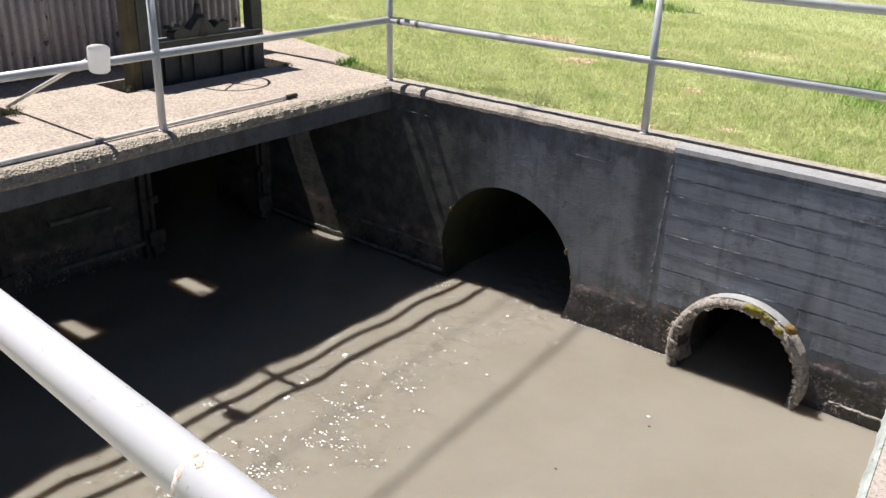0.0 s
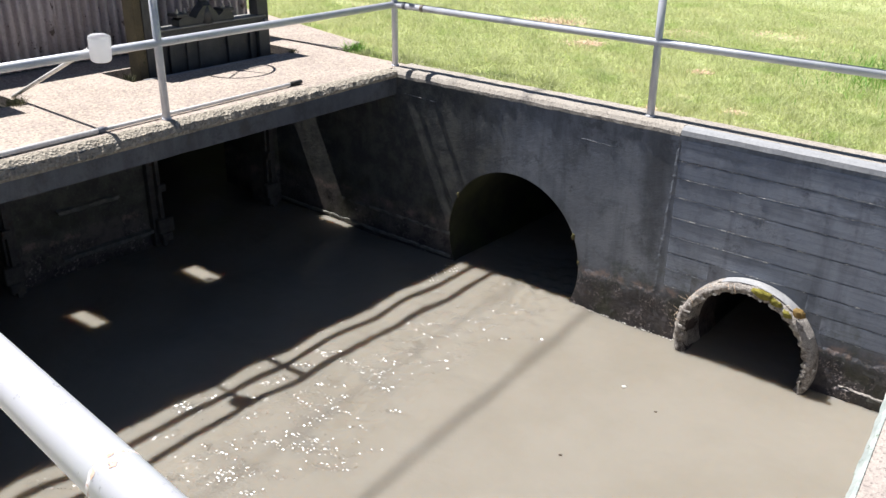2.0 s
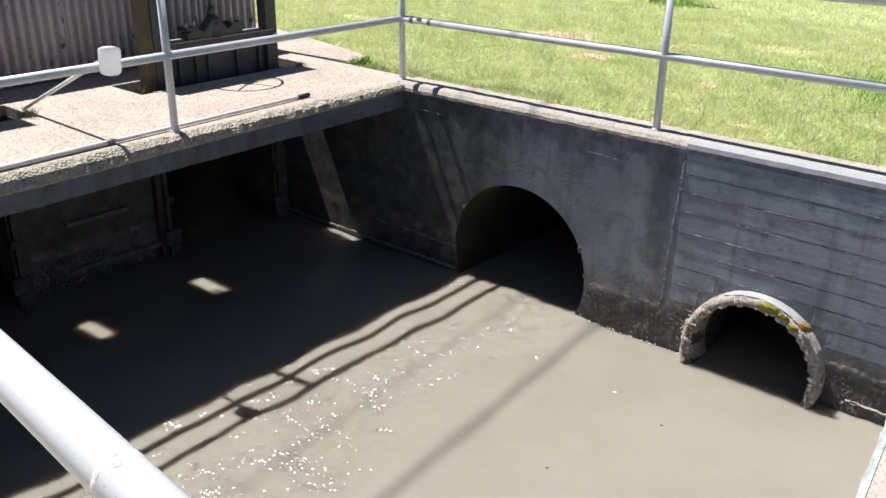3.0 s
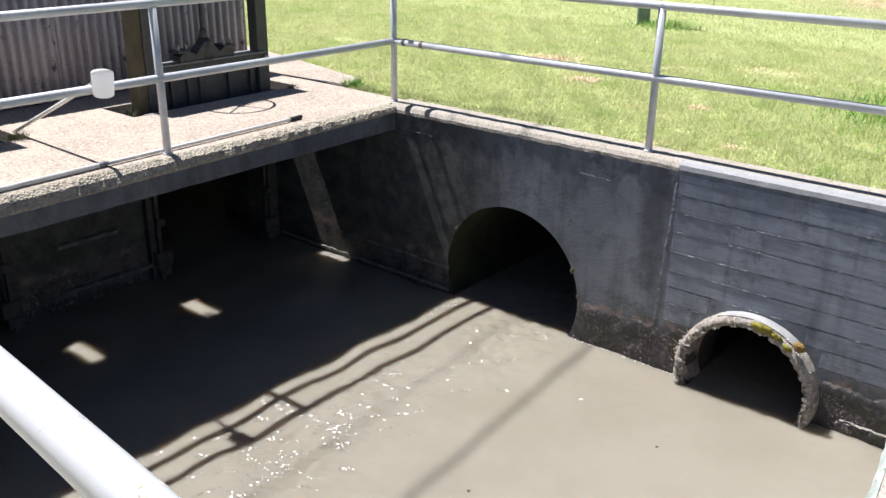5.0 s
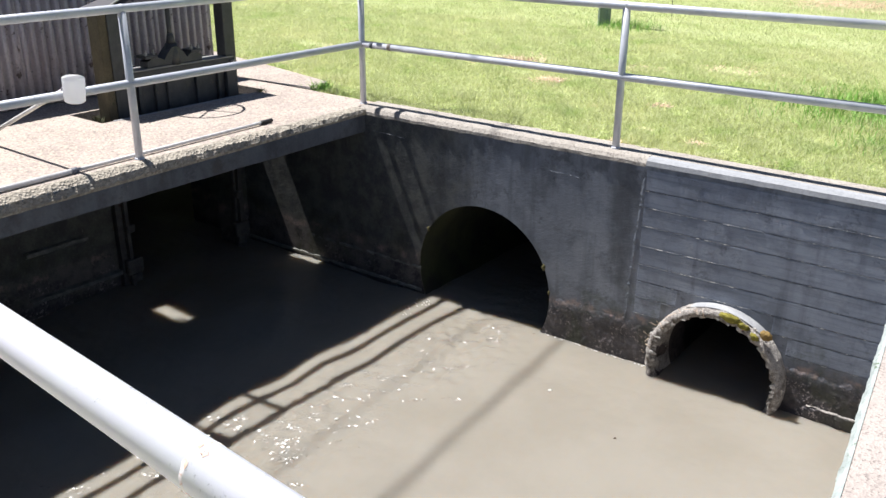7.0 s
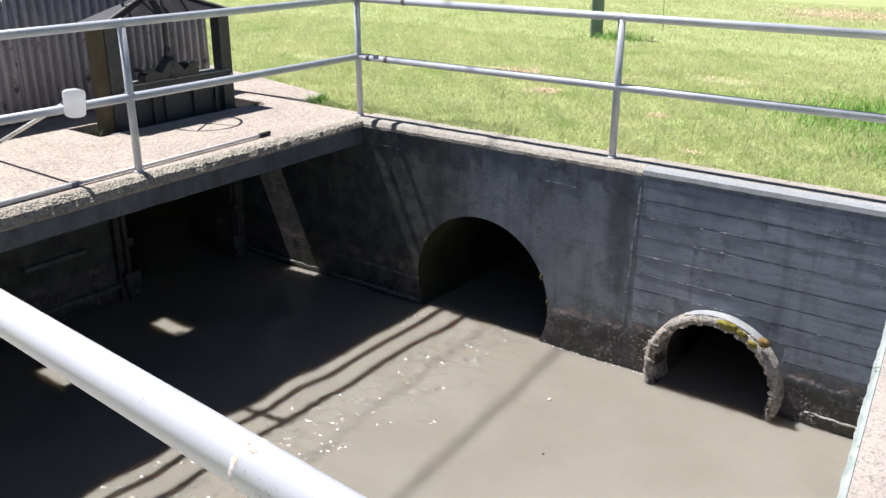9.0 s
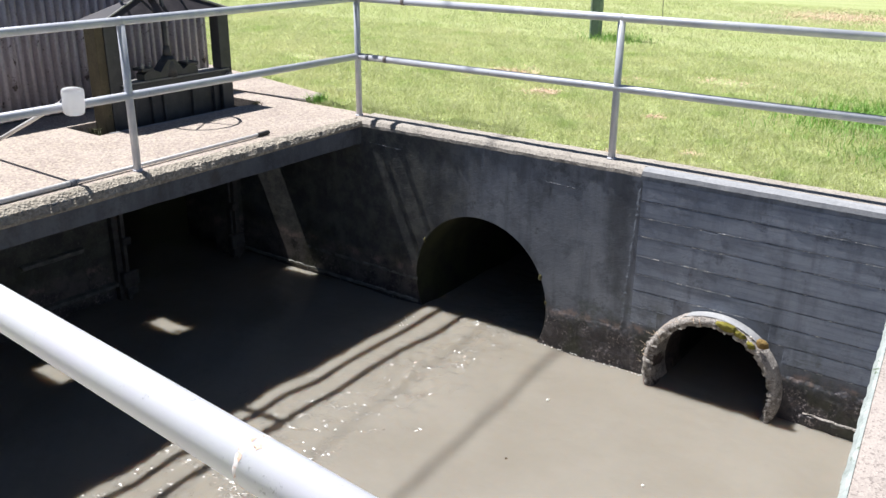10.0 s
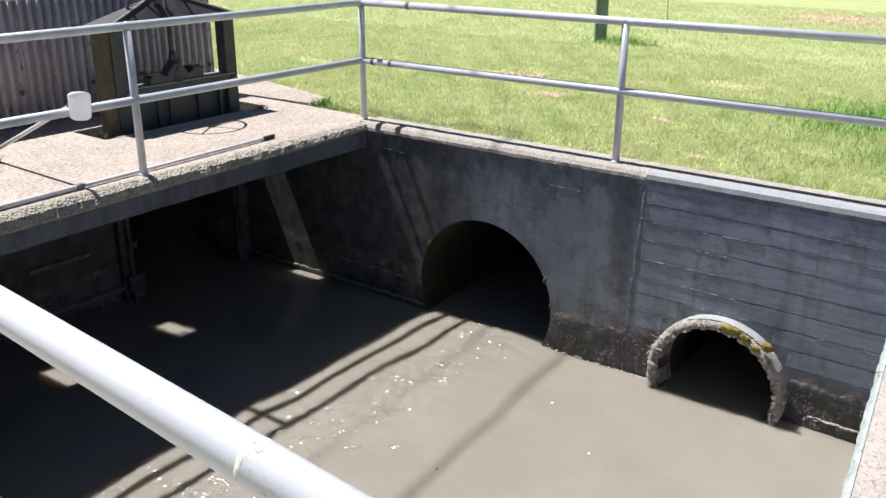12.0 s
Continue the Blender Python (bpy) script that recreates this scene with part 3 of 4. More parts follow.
    bm = rough_strip((JOINT_X + 0.004, 0, 0), (5.35, 0, 0), prof3, (0, -1, 0), 200, 0.0022, 9)
    part("painted_edge", bm, M_GREYCAP, cap, "smooth grey painted edge")

    # big culvert
    bm = bmesh.new()
    rings = []
    for i in range(40):
        y = 0.006 + i * 0.11
        r = P1[2] - 0.004 + 0.004 * math.sin(i * 2.2) * (i > 0)
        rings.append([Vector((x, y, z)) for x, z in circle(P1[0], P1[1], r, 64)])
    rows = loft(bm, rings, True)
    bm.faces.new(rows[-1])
    solid("culvert", bm, M_LINER, "large round culvert, mossy lining darkened with its shade, half full", "culvert", "structure", True)

    # small culvert with its projecting collar
    pipe = thing("culvert_pipe", (P2[0], 0, P2[1]), "concrete outlet pipe with a crusted mossy collar", "pipe")
    bm = bmesh.new()
    ro, ri = P2[2], 0.448
    prof = ((0.05, ro), (-0.05, ro), (-0.115, ro - 0.005), (-0.135, ro - 0.025), (-0.14, ro - 0.055), (-0.135, ri + 0.03), (-0.11, ri + 0.004), (-0.04, ri), (0.16, ri))
    rings = []
    for k, (y, r) in enumerate(prof):
        ring = []
        for x, z in circle(P2[0], P2[1], r, 260):
            p = Vector((x, y, z))
            amount = 0.0 if k in (0, 8) else (0.004 if k == 1 else 0.017 if k >= 4 else 0.008)
            ring.append(p + wobble(p, amount, 9) + wobble(p, amount, 31) + wobble(p, amount * 0.5, 63))
        rings.append(ring)
    loft(bm, rings, True)
    bmesh.ops.recalc_face_normals(bm, faces=list(bm.faces))
    collar = part("collar", bm, M_CRUST, pipe, "crusted broken collar rim", True)
    # deep bore in shade colour; the daylit mouth is a separate part below
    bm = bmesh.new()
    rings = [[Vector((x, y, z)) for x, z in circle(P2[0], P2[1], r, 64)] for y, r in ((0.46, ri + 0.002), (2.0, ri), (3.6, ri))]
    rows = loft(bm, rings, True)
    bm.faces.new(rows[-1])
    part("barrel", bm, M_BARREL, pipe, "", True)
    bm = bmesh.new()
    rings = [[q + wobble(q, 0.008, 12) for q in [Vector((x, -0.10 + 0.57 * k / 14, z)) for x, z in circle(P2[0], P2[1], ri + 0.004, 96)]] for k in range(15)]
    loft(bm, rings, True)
    part("pipe_mouth", bm, M_MOUTH, pipe, "rough brown mouth of the pipe, daylight put into its colour", True)
    bm = bmesh.new()
    arc = [math.radians(a) for a in range(48, 116, 2)]
    loft(bm, [[Vector((P2[0] + (ro + 0.006) * math.cos(a), y, P2[1] + (ro + 0.006) * math.sin(a))) for y in (0.0, -0.05, -0.10)] for a in arc])
    part("collar_top", bm, M_COLLAR_TOP, collar, "smooth grey concrete top of the collar", True)
    for a, r, size, wide, mat in ((78, 0.515, 0.034, 2.4, M_MOSS), (67, 0.51, 0.026, 1.9, M_MOSS), (50.0, 0.578, 0.038, 1.1, M_BROWNMOSS), (55, 0.50, 0.026, 1.5, M_MOSS)):
        bm = bmesh.new()
        ball(bm, (0, 0, 0), size, (wide, 0.55, 0.9), 3, 0.5, a)
        for v in bm.verts:
            v.co += wobble(v.co + Vector((a, 0, 0)), 0.006, 40)
        bmesh.ops.transform(bm, matrix=pose(P2[0] + r * math.cos(radians(a)), -0.132, P2[1] + r * math.sin(radians(a)), 0, 90 - a, 0), verts=list(bm.verts))
        part("moss_cushion", bm, mat, collar, "yellow-green moss cushion" if mat is M_MOSS else "brown moss cushion", True)
    # broken chips of pale crust along the rim
    rnd = random.Random(17)
    bm = bmesh.new()
    for k in range(95):
        a = radians(rnd.uniform(-14, 192))
        r = ri + 0.012 + rnd.random() ** 1.4 * (ro - ri - 0.012)
        c = (P2[0] + r * math.cos(a), -0.128 + rnd.uniform(-0.010, 0.012) + 0.03 * (r > ro - 0.02), P2[1] + r * math.sin(a))
        ball(bm, c, rnd.uniform(0.006, 0.015), (rnd.uniform(0.8, 2.2), 0.45, rnd.uniform(0.6, 1.3)), 2, 1.3, 31 + k)
    tagged(part("crust_chips", bm, M_CHIP, collar, "pale broken chips of crust"), kind="stuff")
    rnd = random.Random(9)
    for k in range(20):
        a = radians(rnd.uniform(100, 178))
        c = Vector((P2[0] + 0.53 * math.cos(a), -0.14, P2[1] + 0.53 * math.sin(a)))
        d = Vector((rnd.uniform(-0.5, 1), rnd.uniform(-0.6, -0.1), rnd.uniform(-0.3, 0.6))).normalized() * rnd.uniform(0.03, 0.10)
        bm = bmesh.new()
        tube(bm, c, c + d, 0.002, 5, 0.001)
        part("root", bm, M_TUFT, collar)

    # side wall, near wall, floor
    side = thing("wall_east", (5.15, -2.8, -2.4), "concrete side wall with a pale worn top", "wall", "", "structure")
    bm = bmesh.new()
    loft(bm, [[Vector(q) for q in ((4.731, 0, z), (5.287, -5.6, z), (5.6, -5.6, z), (5.6, 0, z))] for z in (-2.4, -0.06)], True)
    part("wall_face", bm, M_TAR, side)
    bm = rough_strip((4.734, 0.0, 0), (5.29, -5.6, 0), [(-0.4, -0.1), (-0.4, 0.0), (-0.05, 0.0), (0.004, -0.006)], (-1, 0, 0), 220, 0.006, 15)
    part("wall_top", bm, M_SIDECAP, side, "pale sunlit exposed-aggregate top")
    bm = rough_strip((4.734, 0.0, 0), (5.29, -5.6, 0), [(-0.002, -0.001), (0.012, -0.010), (0.027, -0.035), (0.022, -0.08), (0.0, -0.11)], (-1, 0, 0), 260, 0.0045, 18)
    part("painted_edge", bm, M_GREEN_EDGE, side, "pale green flaking painted edge")
    bm = bmesh.new()
    box(bm, -2.85, -5.95, -2.4, -0.06, -5.66, -0.05)
    loft(bm, [[Vector(q) for q in ((-0.05, -5.95, z), (5.37, -5.95, z), (5.37, -5.535, z), (-0.05, -5.04, z))] for z in (-2.4, 0.14)], True)
    bmesh.ops.holes_fill(bm, edges=[e for e in bm.edges if e.is_boundary])
    bmesh.ops.recalc_face_normals(bm, faces=list(bm.faces))
    solid("wall_south", bm, M_TAR, "tar-painted concrete pit wall", "wall", "structure")
    bm = bmesh.new()
    box(bm, -6, -9.0, -0.06, 9.0, -5.94, 0.14, 0.01)
    solid("pavement", bm, M_SLAB, "raised concrete walkway beside the pit", "walkway", "structure")
    bm = bmesh.new()
    box(bm, -4.2, -5.95, -2.5, 5.4, 0.3, -2.39)
    solid("floor", bm, M_DARK, "submerged concrete pit floor", "floor", "structure")

    # wall under the slab with the gate openings
    back = thing("wall_west", (-1.85, -2.8, -2.4), "dark wet concrete wall with gate openings under the slab", "wall", "", "structure")
    bm = bmesh.new()
    loops = [[(-5.7, -2.4), (0.0, -2.4), (0.0, -SLAB_T), (-5.7, -SLAB_T)]]
    for k in (0, 1):
        y0, y1 = -1.55 + k * GATE_STEP, -0.20 + k * GATE_STEP
        loops.append([(y0, -2.3), (y1, -2.3), (y1, -0.62), (y0, -0.62)])
    filled(bm, loops, lambda y, z: (-1.73, y, z))
    thicken(bm, Vector((-0.25, 0, 0)))
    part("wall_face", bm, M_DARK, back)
    for y0, y1, z, d in ((-2.53, -1.93, -1.11, 0.05), (-2.55, -1.62, -1.55, 0.06)):
        bm = rough_strip((-1.73, y0, z), (-1.73, y1, z), [(-0.005, 0.02), (d, 0.01), (d, -0.02), (-0.005, -0.05)], (1, 0, 0), 40, 0.012, 14)
        part("ledge", bm, M_LEDGE, back, "grey crusted ledge")
    # unseen wall that closes the chamber; its colour holds the shade
    bm = bmesh.new()
    box(bm, -4.3, -5.95, -2.4, -4.1, 0.3, -0.03)
    solid("wall_chamber", bm, M_SHADE, "near-black rear wall of the gate chamber, shade in its colour", "wall", "structure")
    for k in (0, 1):
        for y, s in ((-1.58, 1), (-0.17, -1)):
            y += k * GATE_STEP
            guide = thing("gate_guide", (-1.68, y, -2.3), "rusted cast-iron gate guide bolted to the wall", "gate guide", "sluice gate guides")
            bm = bmesh.new()
            box(bm, -1.728, y - 0.06, -2.3, -1.66, y + 0.06, -0.55, 0.008)
            part("rail_body", bm, M_GUIDE, guide)
            bm = bmesh.new()
            box(bm, -1.66, y + s * 0.02 - 0.02, -2.3, -1.61, y + s * 0.02 + 0.02, -0.55, 0.006)
            part("flange", bm, M_GUIDE, guide)
            for z, high, reach in ((-0.62, 0.045, 0.075), (-0.74, 0.035, 0.05), (-1.12, 0.04, 0.045), (-1.50, 0.075, 0.085), (-1.62, 0.045, 0.06)):
                bm = bmesh.new()
                box(bm, -1.66, y + s * 0.04 - reach, z - high, -1.585, y + s * 0.04 + reach, z + high, 0.022, 3)
                part("lug", bm, M_GUIDE, guide)


# ---- the slab ----
def build_slab():
    slab = thing("slab", (-1.4, -2.7, -SLAB_T), "sunlit exposed-aggregate concrete deck over the channel", "concrete deck", "", "structure")
    bm = bmesh.new()
    loops = [[(-4.3, -5.93), (-0.06, -5.93), (-0.06, 0.235), (-0.5, 0.24), (-0.8, 0.25), (-0.95, 0.265), (-4.3, 0.265)]]
    for k in (0, 1):
        x0, x1, y0, y1 = RECESS
        y0, y1 = y0 + k * GATE_STEP, y1 + k * GATE_STEP
        loops.append([(x0, y0), (x1, y0), (x1, y1), (x0, y1)])
    filled(bm, loops, lambda x, y: (x, y, 0))
    thicken(bm, Vector((0, 0, -SLAB_T + 0.002)))
    part("deck", bm, M_SLAB, slab)
    # added sheet below the deck, near-black to stop bounce onto the water
    bm = bmesh.new()
    loops = [[(-4.1, -5.66), (-0.07, -5.66), (-0.07, -0.004), (-4.1, -0.004)]]
    for k in (0, 1):
        x0, x1, y0, y1 = RECESS
        loops.append([(x0 - 0.04, y0 - 0.04 + k * GATE_STEP), (x1 + 0.04, y0 - 0.04 + k * GATE_STEP), (x1 + 0.04, -0.006 if k == 0 else y1 + 0.04 + GATE_STEP), (x0 - 0.04, -0.006 if k == 0 else y1 + 0.04 + GATE_STEP)])
    filled(bm, loops, lambda x, y: (x, y, -SLAB_T - 0.001))
    thicken(bm, Vector((0, 0, -0.006)))
    part("soffit", bm, M_SHADE, slab, "near-black underside sheet added to keep the water below dark")
    for k in (0, 1):
        x0, x1, y0, y1 = RECESS
        y0, y1 = y0 + k * GATE_STEP, y1 + k * GATE_STEP
        bm = bmesh.new()
        loops = [[(x0 - 0.03, y0 - 0.03), (x1 + 0.03, y0 - 0.03), (x1 + 0.03, y1 + 0.03), (x0 - 0.03, y1 + 0.03)]]
        for low, high in SLOTS_Y:
            a, b = low + k * GATE_STEP, high + k * GATE_STEP
            loops.append([(SLOT_X[0], a), (SLOT_X[1], a), (SLOT_X[1], b), (SLOT_X[0], b)])
        filled(bm, loops, lambda x, y: (x, y, -0.085))
        thicken(bm, Vector((0, 0, -0.17)))
        # the recess floor takes the same shade-dark colour
        part("recess_floor", bm, M_SHADE, slab, "near-black floor of the gate recess, shade in its colour")
        # pale strip drawn for the sunlit front rim of the recess
        bm = rough_strip((x1 + 0.012, y0 + 0.1, 0.002), (x1 + 0.012, y1 - 0.28, 0.002), [(-0.012, 0.0), (-0.008, 0.005), (0.008, 0.005), (0.014, -0.004), (0.014, -0.03)], (-1, 0, 0), 40, 0.002, 11)
        part("sill", bm, M_GREYCAP, slab, "pale strip for the lit edge of the gate recess")
    rings = []
    bm = bmesh.new()
    for i in range(321):
        f = i / 320
        y = 0.0 - 5.9 * f
        d = 0.045 + 0.05 * min(1.0, f * 1.8)
        ring = [Vector(p) for p in ((-0.064, y, 0.001), (-0.025, y, -0.003), (0.022, y, -d * 0.40), (0.040, y, -d), (0.024, y, -d - 0.025))]
        rings.append([q + ((wobble(q, 0.012, 13) + wobble(q, 0.010, 37)) if 0 < k < 4 else Vector()) for k, q in enumerate(ring)])
    loft(bm, rings)
    bmesh.ops.recalc_face_normals(bm, faces=list(bm.faces))
    part("broken_edge", bm, M_LIP, slab, "rough broken sunlit edge")
    rings = []
    bm = bmesh.new()
    for i in range(121):
        f = i / 120
        y = 0.0 - 5.9 * f
        low = -0.228 - 0.022 * min(1.0, f * 1.7)
        ring = [Vector(p) for p in ((-0.05, y, -0.03), (0.02, y, -0.04), (0.024, y, -0.12), (0.02, y, low), (-0.06, y, low - 0.004), (-0.06, y, low + 0.06))]
        rings.append([q + wobble(q, 0.004, 5) for q in ring])
    loft(bm, rings)
    bmesh.ops.recalc_face_normals(bm, faces=list(bm.faces))
    part("slab_face", bm, M_FASCIA, slab, "dark tar-painted face")
    bm = bmesh.new()
    filled(bm, [[(-4.3, 0.30), (-0.98, 0.295), (-0.93, 0.36), (-1.12, 0.69), (-1.7, 0.83), (-2.4, 1.0), (-4.3, 1.4)]], lambda x, y: (x, y, 0.004))
    thicken(bm, Vector((0, 0, -0.2)))
    solid("pad", bm, M_SLAB, "pale concrete pad beside the deck", "concrete pad", "structure")


# ---- railings ----
def railing(name, label, posts, ends, heights, material, base, couplings=(), radius=PIPE_R):
    r = thing(name, base, label, "railing", "railings round the pit")
    z0 = base[2]
    for x, y in posts:
        bm = bmesh.new()
        tube(bm, (x, y, z0 - 0.01), (x, y, z0 + heights[0]), radius * 0.96, 18)
        p = part("post", bm, material, r, "", True)
        bm = bmesh.new()
        tube(bm, (x, y, z0), (x, y, z0 + 0.012), radius + 0.008, 18, radius + 0.004)
        part("foot_weld", bm, material, p, "", True)
        for h in heights:
            bm = bmesh.new()
            ball(bm, (x, y, z0 + h), radius + 0.004, (1, 1, 1), 2)
            part("weld", bm, material, p, "", True)
    for k, h in enumerate(heights):
        (xa, ya), (xb, yb) = ends
        bm = bmesh.new()
        tube(bm, (xa, ya, z0 + h), (xb, yb, z0 + h), radius, 24)
        part("top_rail" if k == 0 else "middle_rail", bm, material, r, "", True)
    a, b = Vector((*ends[0], 0)), Vector((*ends[1], 0))
    for d, h, mat in couplings:
        c = a + (b - a).normalized() * d + Vector((0, 0, z0 + h))
        w = (b - a).normalized() * 0.018
        bm = bmesh.new()
        tube(bm, c - w, c + w, radius + 0.003, 24)
        part("coupling", bm, mat, r, "stained pipe coupling", True)
    return r


def build_railings():
    railing("railing", "grey painted steel pipe railing on the coping", [(2.525, 0.12), (5.12, 0.12)], ((-0.1, 0.12), (5.35, 0.12)), (RAIL_H, MID_H), M_PIPE, (2.5, 0.12, 0),
            ((0.13, MID_H, M_COLLAR), (0.34, MID_H, M_STAIN), (0.55, RAIL_H, M_STAIN)))
    railing("railing", "grey painted steel pipe railing along the deck edge", [(-0.1, 0.12), (-0.1, -2.345), (-0.1, -4.8)], ((-0.1, 0.12), (-0.1, -5.25)), (RAIL_H, MID_H), M_PIPE, (-0.1, -2.3, 0))
    near = railing("railing", "chalky white painted pipe railing of the walkway", [(0.2, -5.182), (2.6, -5.362), (5.4, -5.571)], ((-0.1, -5.160), (5.7, -5.594)), (1.046, 0.535), M_NEARPIPE, (2.6, -5.362, 0.14), (), 0.0312)
    # thin rust scales that follow the pipe's round
    rail_a, rail_b = Vector((-0.1, -5.160, 1.186)), Vector((5.7, -5.594, 1.186))
    along = (rail_b - rail_a).normalized()
    bm = bmesh.new()
    seam = rail_a + along * ((4.752 - rail_a.x) / along.x)
    upright = along.cross(Vector((0, 0, 1))).normalized()
    rings = []
    for i in range(7):
        u = (i - 3) * 0.0012
        ring = []
        for k in range(72):
            a = 2 * math.pi * k / 72
            d = upright * math.cos(a) + Vector((0, 0, 1)) * math.sin(a)
            q = seam + along * (u + 0.003 * noise.noise(Vector((k * 0.31, 2.0, 0)))) + d * (0.0310 + 0.0007 * math.cos(math.pi * (i - 3) / 6.4))
            ring.append(q + d * (0.0002 * noise.noise(q * 210)))
        rings.append(ring)
    loft(bm, rings, True)
    part("weld_seam", bm, M_SEAM, near, "flaking weld seam round the pipe", True)
    for x, turn, half, width in ((4.766, -14, 0.007, 9), (4.752, -4, 0.0025, 12), (4.748, -34, 0.003, 9), (4.752, -50, 0.004, 10)):
        bm = bmesh.new()
        c = rail_a + along * ((x - rail_a.x) / along.x)
        rows = []
        for i in range(9):
            u = -half + half * i / 4
            row = []
            for k in range(7):
                edge = math.sqrt(max(0.0, 1 - (u / half) ** 2)) * (0.55 + 0.9 * noise.noise(Vector((x * 90, u * 260, k * 1.1))))
                a = radians(turn + width * edge * (k - 3) / 3)
                row.append(c + along * u + Vector((0, math.sin(a), math.cos(a))) * 0.0317)
            rows.append(row)
        loft(bm, rows)
        part("rust_scab", bm, M_RUST, near, "orange rust scab on a weld", True)


# ---- gates, shed ----
def build_gate():
    """A sluice gate's headframe, standing in its slot in the deck."""
    g = thing("sluice_gate", (-1.45, -0.9, 0), "black iron sluice gate headframe standing in a deck slot", "sluice gate", "sluice gates")
    # only the post's lit side is built in timber colour
    bm = bmesh.new()
    box(bm, -1.41, -1.845, -0.0, -1.245, -1.765, 1.0, 0.010)
    part("post", bm, M_TIMBER, g, "weathered brown timber strip, the lit side of the post")
    # black channel put where the post's front face is shaded
    bm = bmesh.new()
    box(bm, -1.40, -1.765, -0.0, -1.25, -1.60, 1.0, 0.008)
    box(bm, -1.25, -1.765, -0.0, -1.235, -1.745, 1.0, 0.003)
    box(bm, -1.25, -1.62, -0.0, -1.235, -1.60, 1.0, 0.003)
    part("channel", bm, M_BLACK, g)
    bm = bmesh.new()
    box(bm, -1.38, -0.515, -0.0, -1.25, -0.385, 0.99, 0.010)
    part("post", bm, M_BLACK, g)
    bm = bmesh.new()
    box(bm, -1.34, -1.585, 0.0, -1.30, -0.515, 0.34, 0.006)
    leaf = part("gate_leaf", bm, M_BLACK, g)
    for y in (-1.50, -1.32, -0.86, -0.60):
        bm = bmesh.new()
        box(bm, -1.30, y - 0.014, 0.0, -1.265, y + 0.014, 0.34, 0.004)
        part("rib", bm, M_BLACK, leaf)
    bm = bmesh.new()
    box(bm, -1.30, -1.20, 0.0, -1.27, -0.98, 0.32, 0.01)
    part("lift_plate", bm, M_BLACK, leaf)
    bm = bmesh.new()
    box(bm, -1.41, -1.655, 0.415, -1.225, -0.425, 0.432, 0.004)
    box(bm, -1.247, -1.65, 0.335, -1.233, -0.43, 0.417, 0.003)
    beam = part("beam", bm, M_BLACK, g)
    # lighter steel here carries the sunlight on top of the beam
    bm = bmesh.new()
    box(bm, -1.41, -1.65, 0.433, -1.23, -0.43, 0.445, 0.003)
    part("beam_top", bm, M_STEEL, beam, "pale steel top flange, sunlight put into its colour")
    for y in (-1.63, -0.45):
        bm = bmesh.new()
        tube(bm, (-1.25, y, 0.385), (-1.20, y, 0.385), 0.028, 8)
        part("bolt", bm, M_STEEL, beam)
    # yoke on the beam: a footed saddle, two swept arms with bolted caps, and a hub
    bm = bmesh.new()
    prof = [(-1.40, 0.445), (-1.40, 0.50), (-1.36, 0.525), (-1.27, 0.525), (-1.22, 0.50), (-1.175, 0.555), (-1.13, 0.60), (-1.05, 0.60), (-1.01, 0.555), (-0.965, 0.50), (-0.92, 0.525), (-0.83, 0.525), (-0.80, 0.50), (-0.80, 0.445)]
    filled(bm, [prof], lambda y, z: (-1.25, y, z))
    thicken(bm, Vector((-0.12, 0, 0)))
    yoke = part("yoke", bm, M_BLACK, g)
    for y in (-1.36, -0.86):
        bm = bmesh.new()
        box(bm, -1.385, y - 0.065, 0.527, -1.235, y + 0.065, 0.557, 0.008)
        part("bearing_cap", bm, M_BLACK, yoke)
        for dy in (-0.04, 0.04):
            bm = bmesh.new()
            tube(bm, (-1.27, y + dy, 0.555), (-1.27, y + dy, 0.60), 0.010, 8)
            tube(bm, (-1.27, y + dy, 0.558), (-1.27, y + dy, 0.578), 0.019, 6)
            part("bolt", bm, M_STEEL, yoke)
    bm = bmesh.new()
    tube(bm, (-1.31, -1.09, 0.44), (-1.31, -1.09, 0.63), 0.085, 16, 0.055)
    tube(bm, (-1.31, -1.09, 0.63), (-1.31, -1.09, 0.72), 0.042, 12, 0.028)
    part("hub", bm, M_BLACK, yoke, "", True)
    bm = bmesh.new()
    tube(bm, (-1.31, -1.09, 0.28), (-1.33, -1.08, 1.26), 0.022, 12)
    part("stem", bm, M_BLACK, g, "", True)
    # low hipped cover plate behind the stem
    bm = bmesh.new()
    x0, x1, y0, y1, z = -1.60, -1.235, -1.78, -0.30, 0.985
    rim = [bm.verts.new(p) for p in ((x0, y0, z), (x1, y0, z), (x1, y1, z), (x0, y1, z))]
    top = [bm.verts.new((-1.42, -1.17, 1.20)), bm.verts.new((-1.42, -0.93, 1.20))]
    for f in ((rim[0], rim[1], top[0]), (rim[1], rim[2], top[1], top[0]), (rim[2], rim[3], top[1]), (rim[3], rim[0], top[0], top[1])):
        bm.faces.new(f)
    bm.faces.new(rim)
    thicken(bm, Vector((0, 0, -0.02)))
    cover = part("cover", bm, M_ROOF, g, "dark hipped steel cover plate")
    for y in (y0, y1):
        bm = bmesh.new()
        tube(bm, (x1 + 0.004, y, z + 0.006), (-1.42, -1.17 if y == y0 else -0.93, 1.208), 0.010, 6)
        part("hip_strip", bm, M_STEEL, cover, "pale worn hip edge")
    # hand wheel above
    bm = bmesh.new()
    cx, cy, cz, r = -1.355, -1.16, 1.29, 0.31
    rings = []
    for i in range(36):
        a = 2 * math.pi * i / 36
        d = Vector((math.cos(a), math.sin(a), 0))
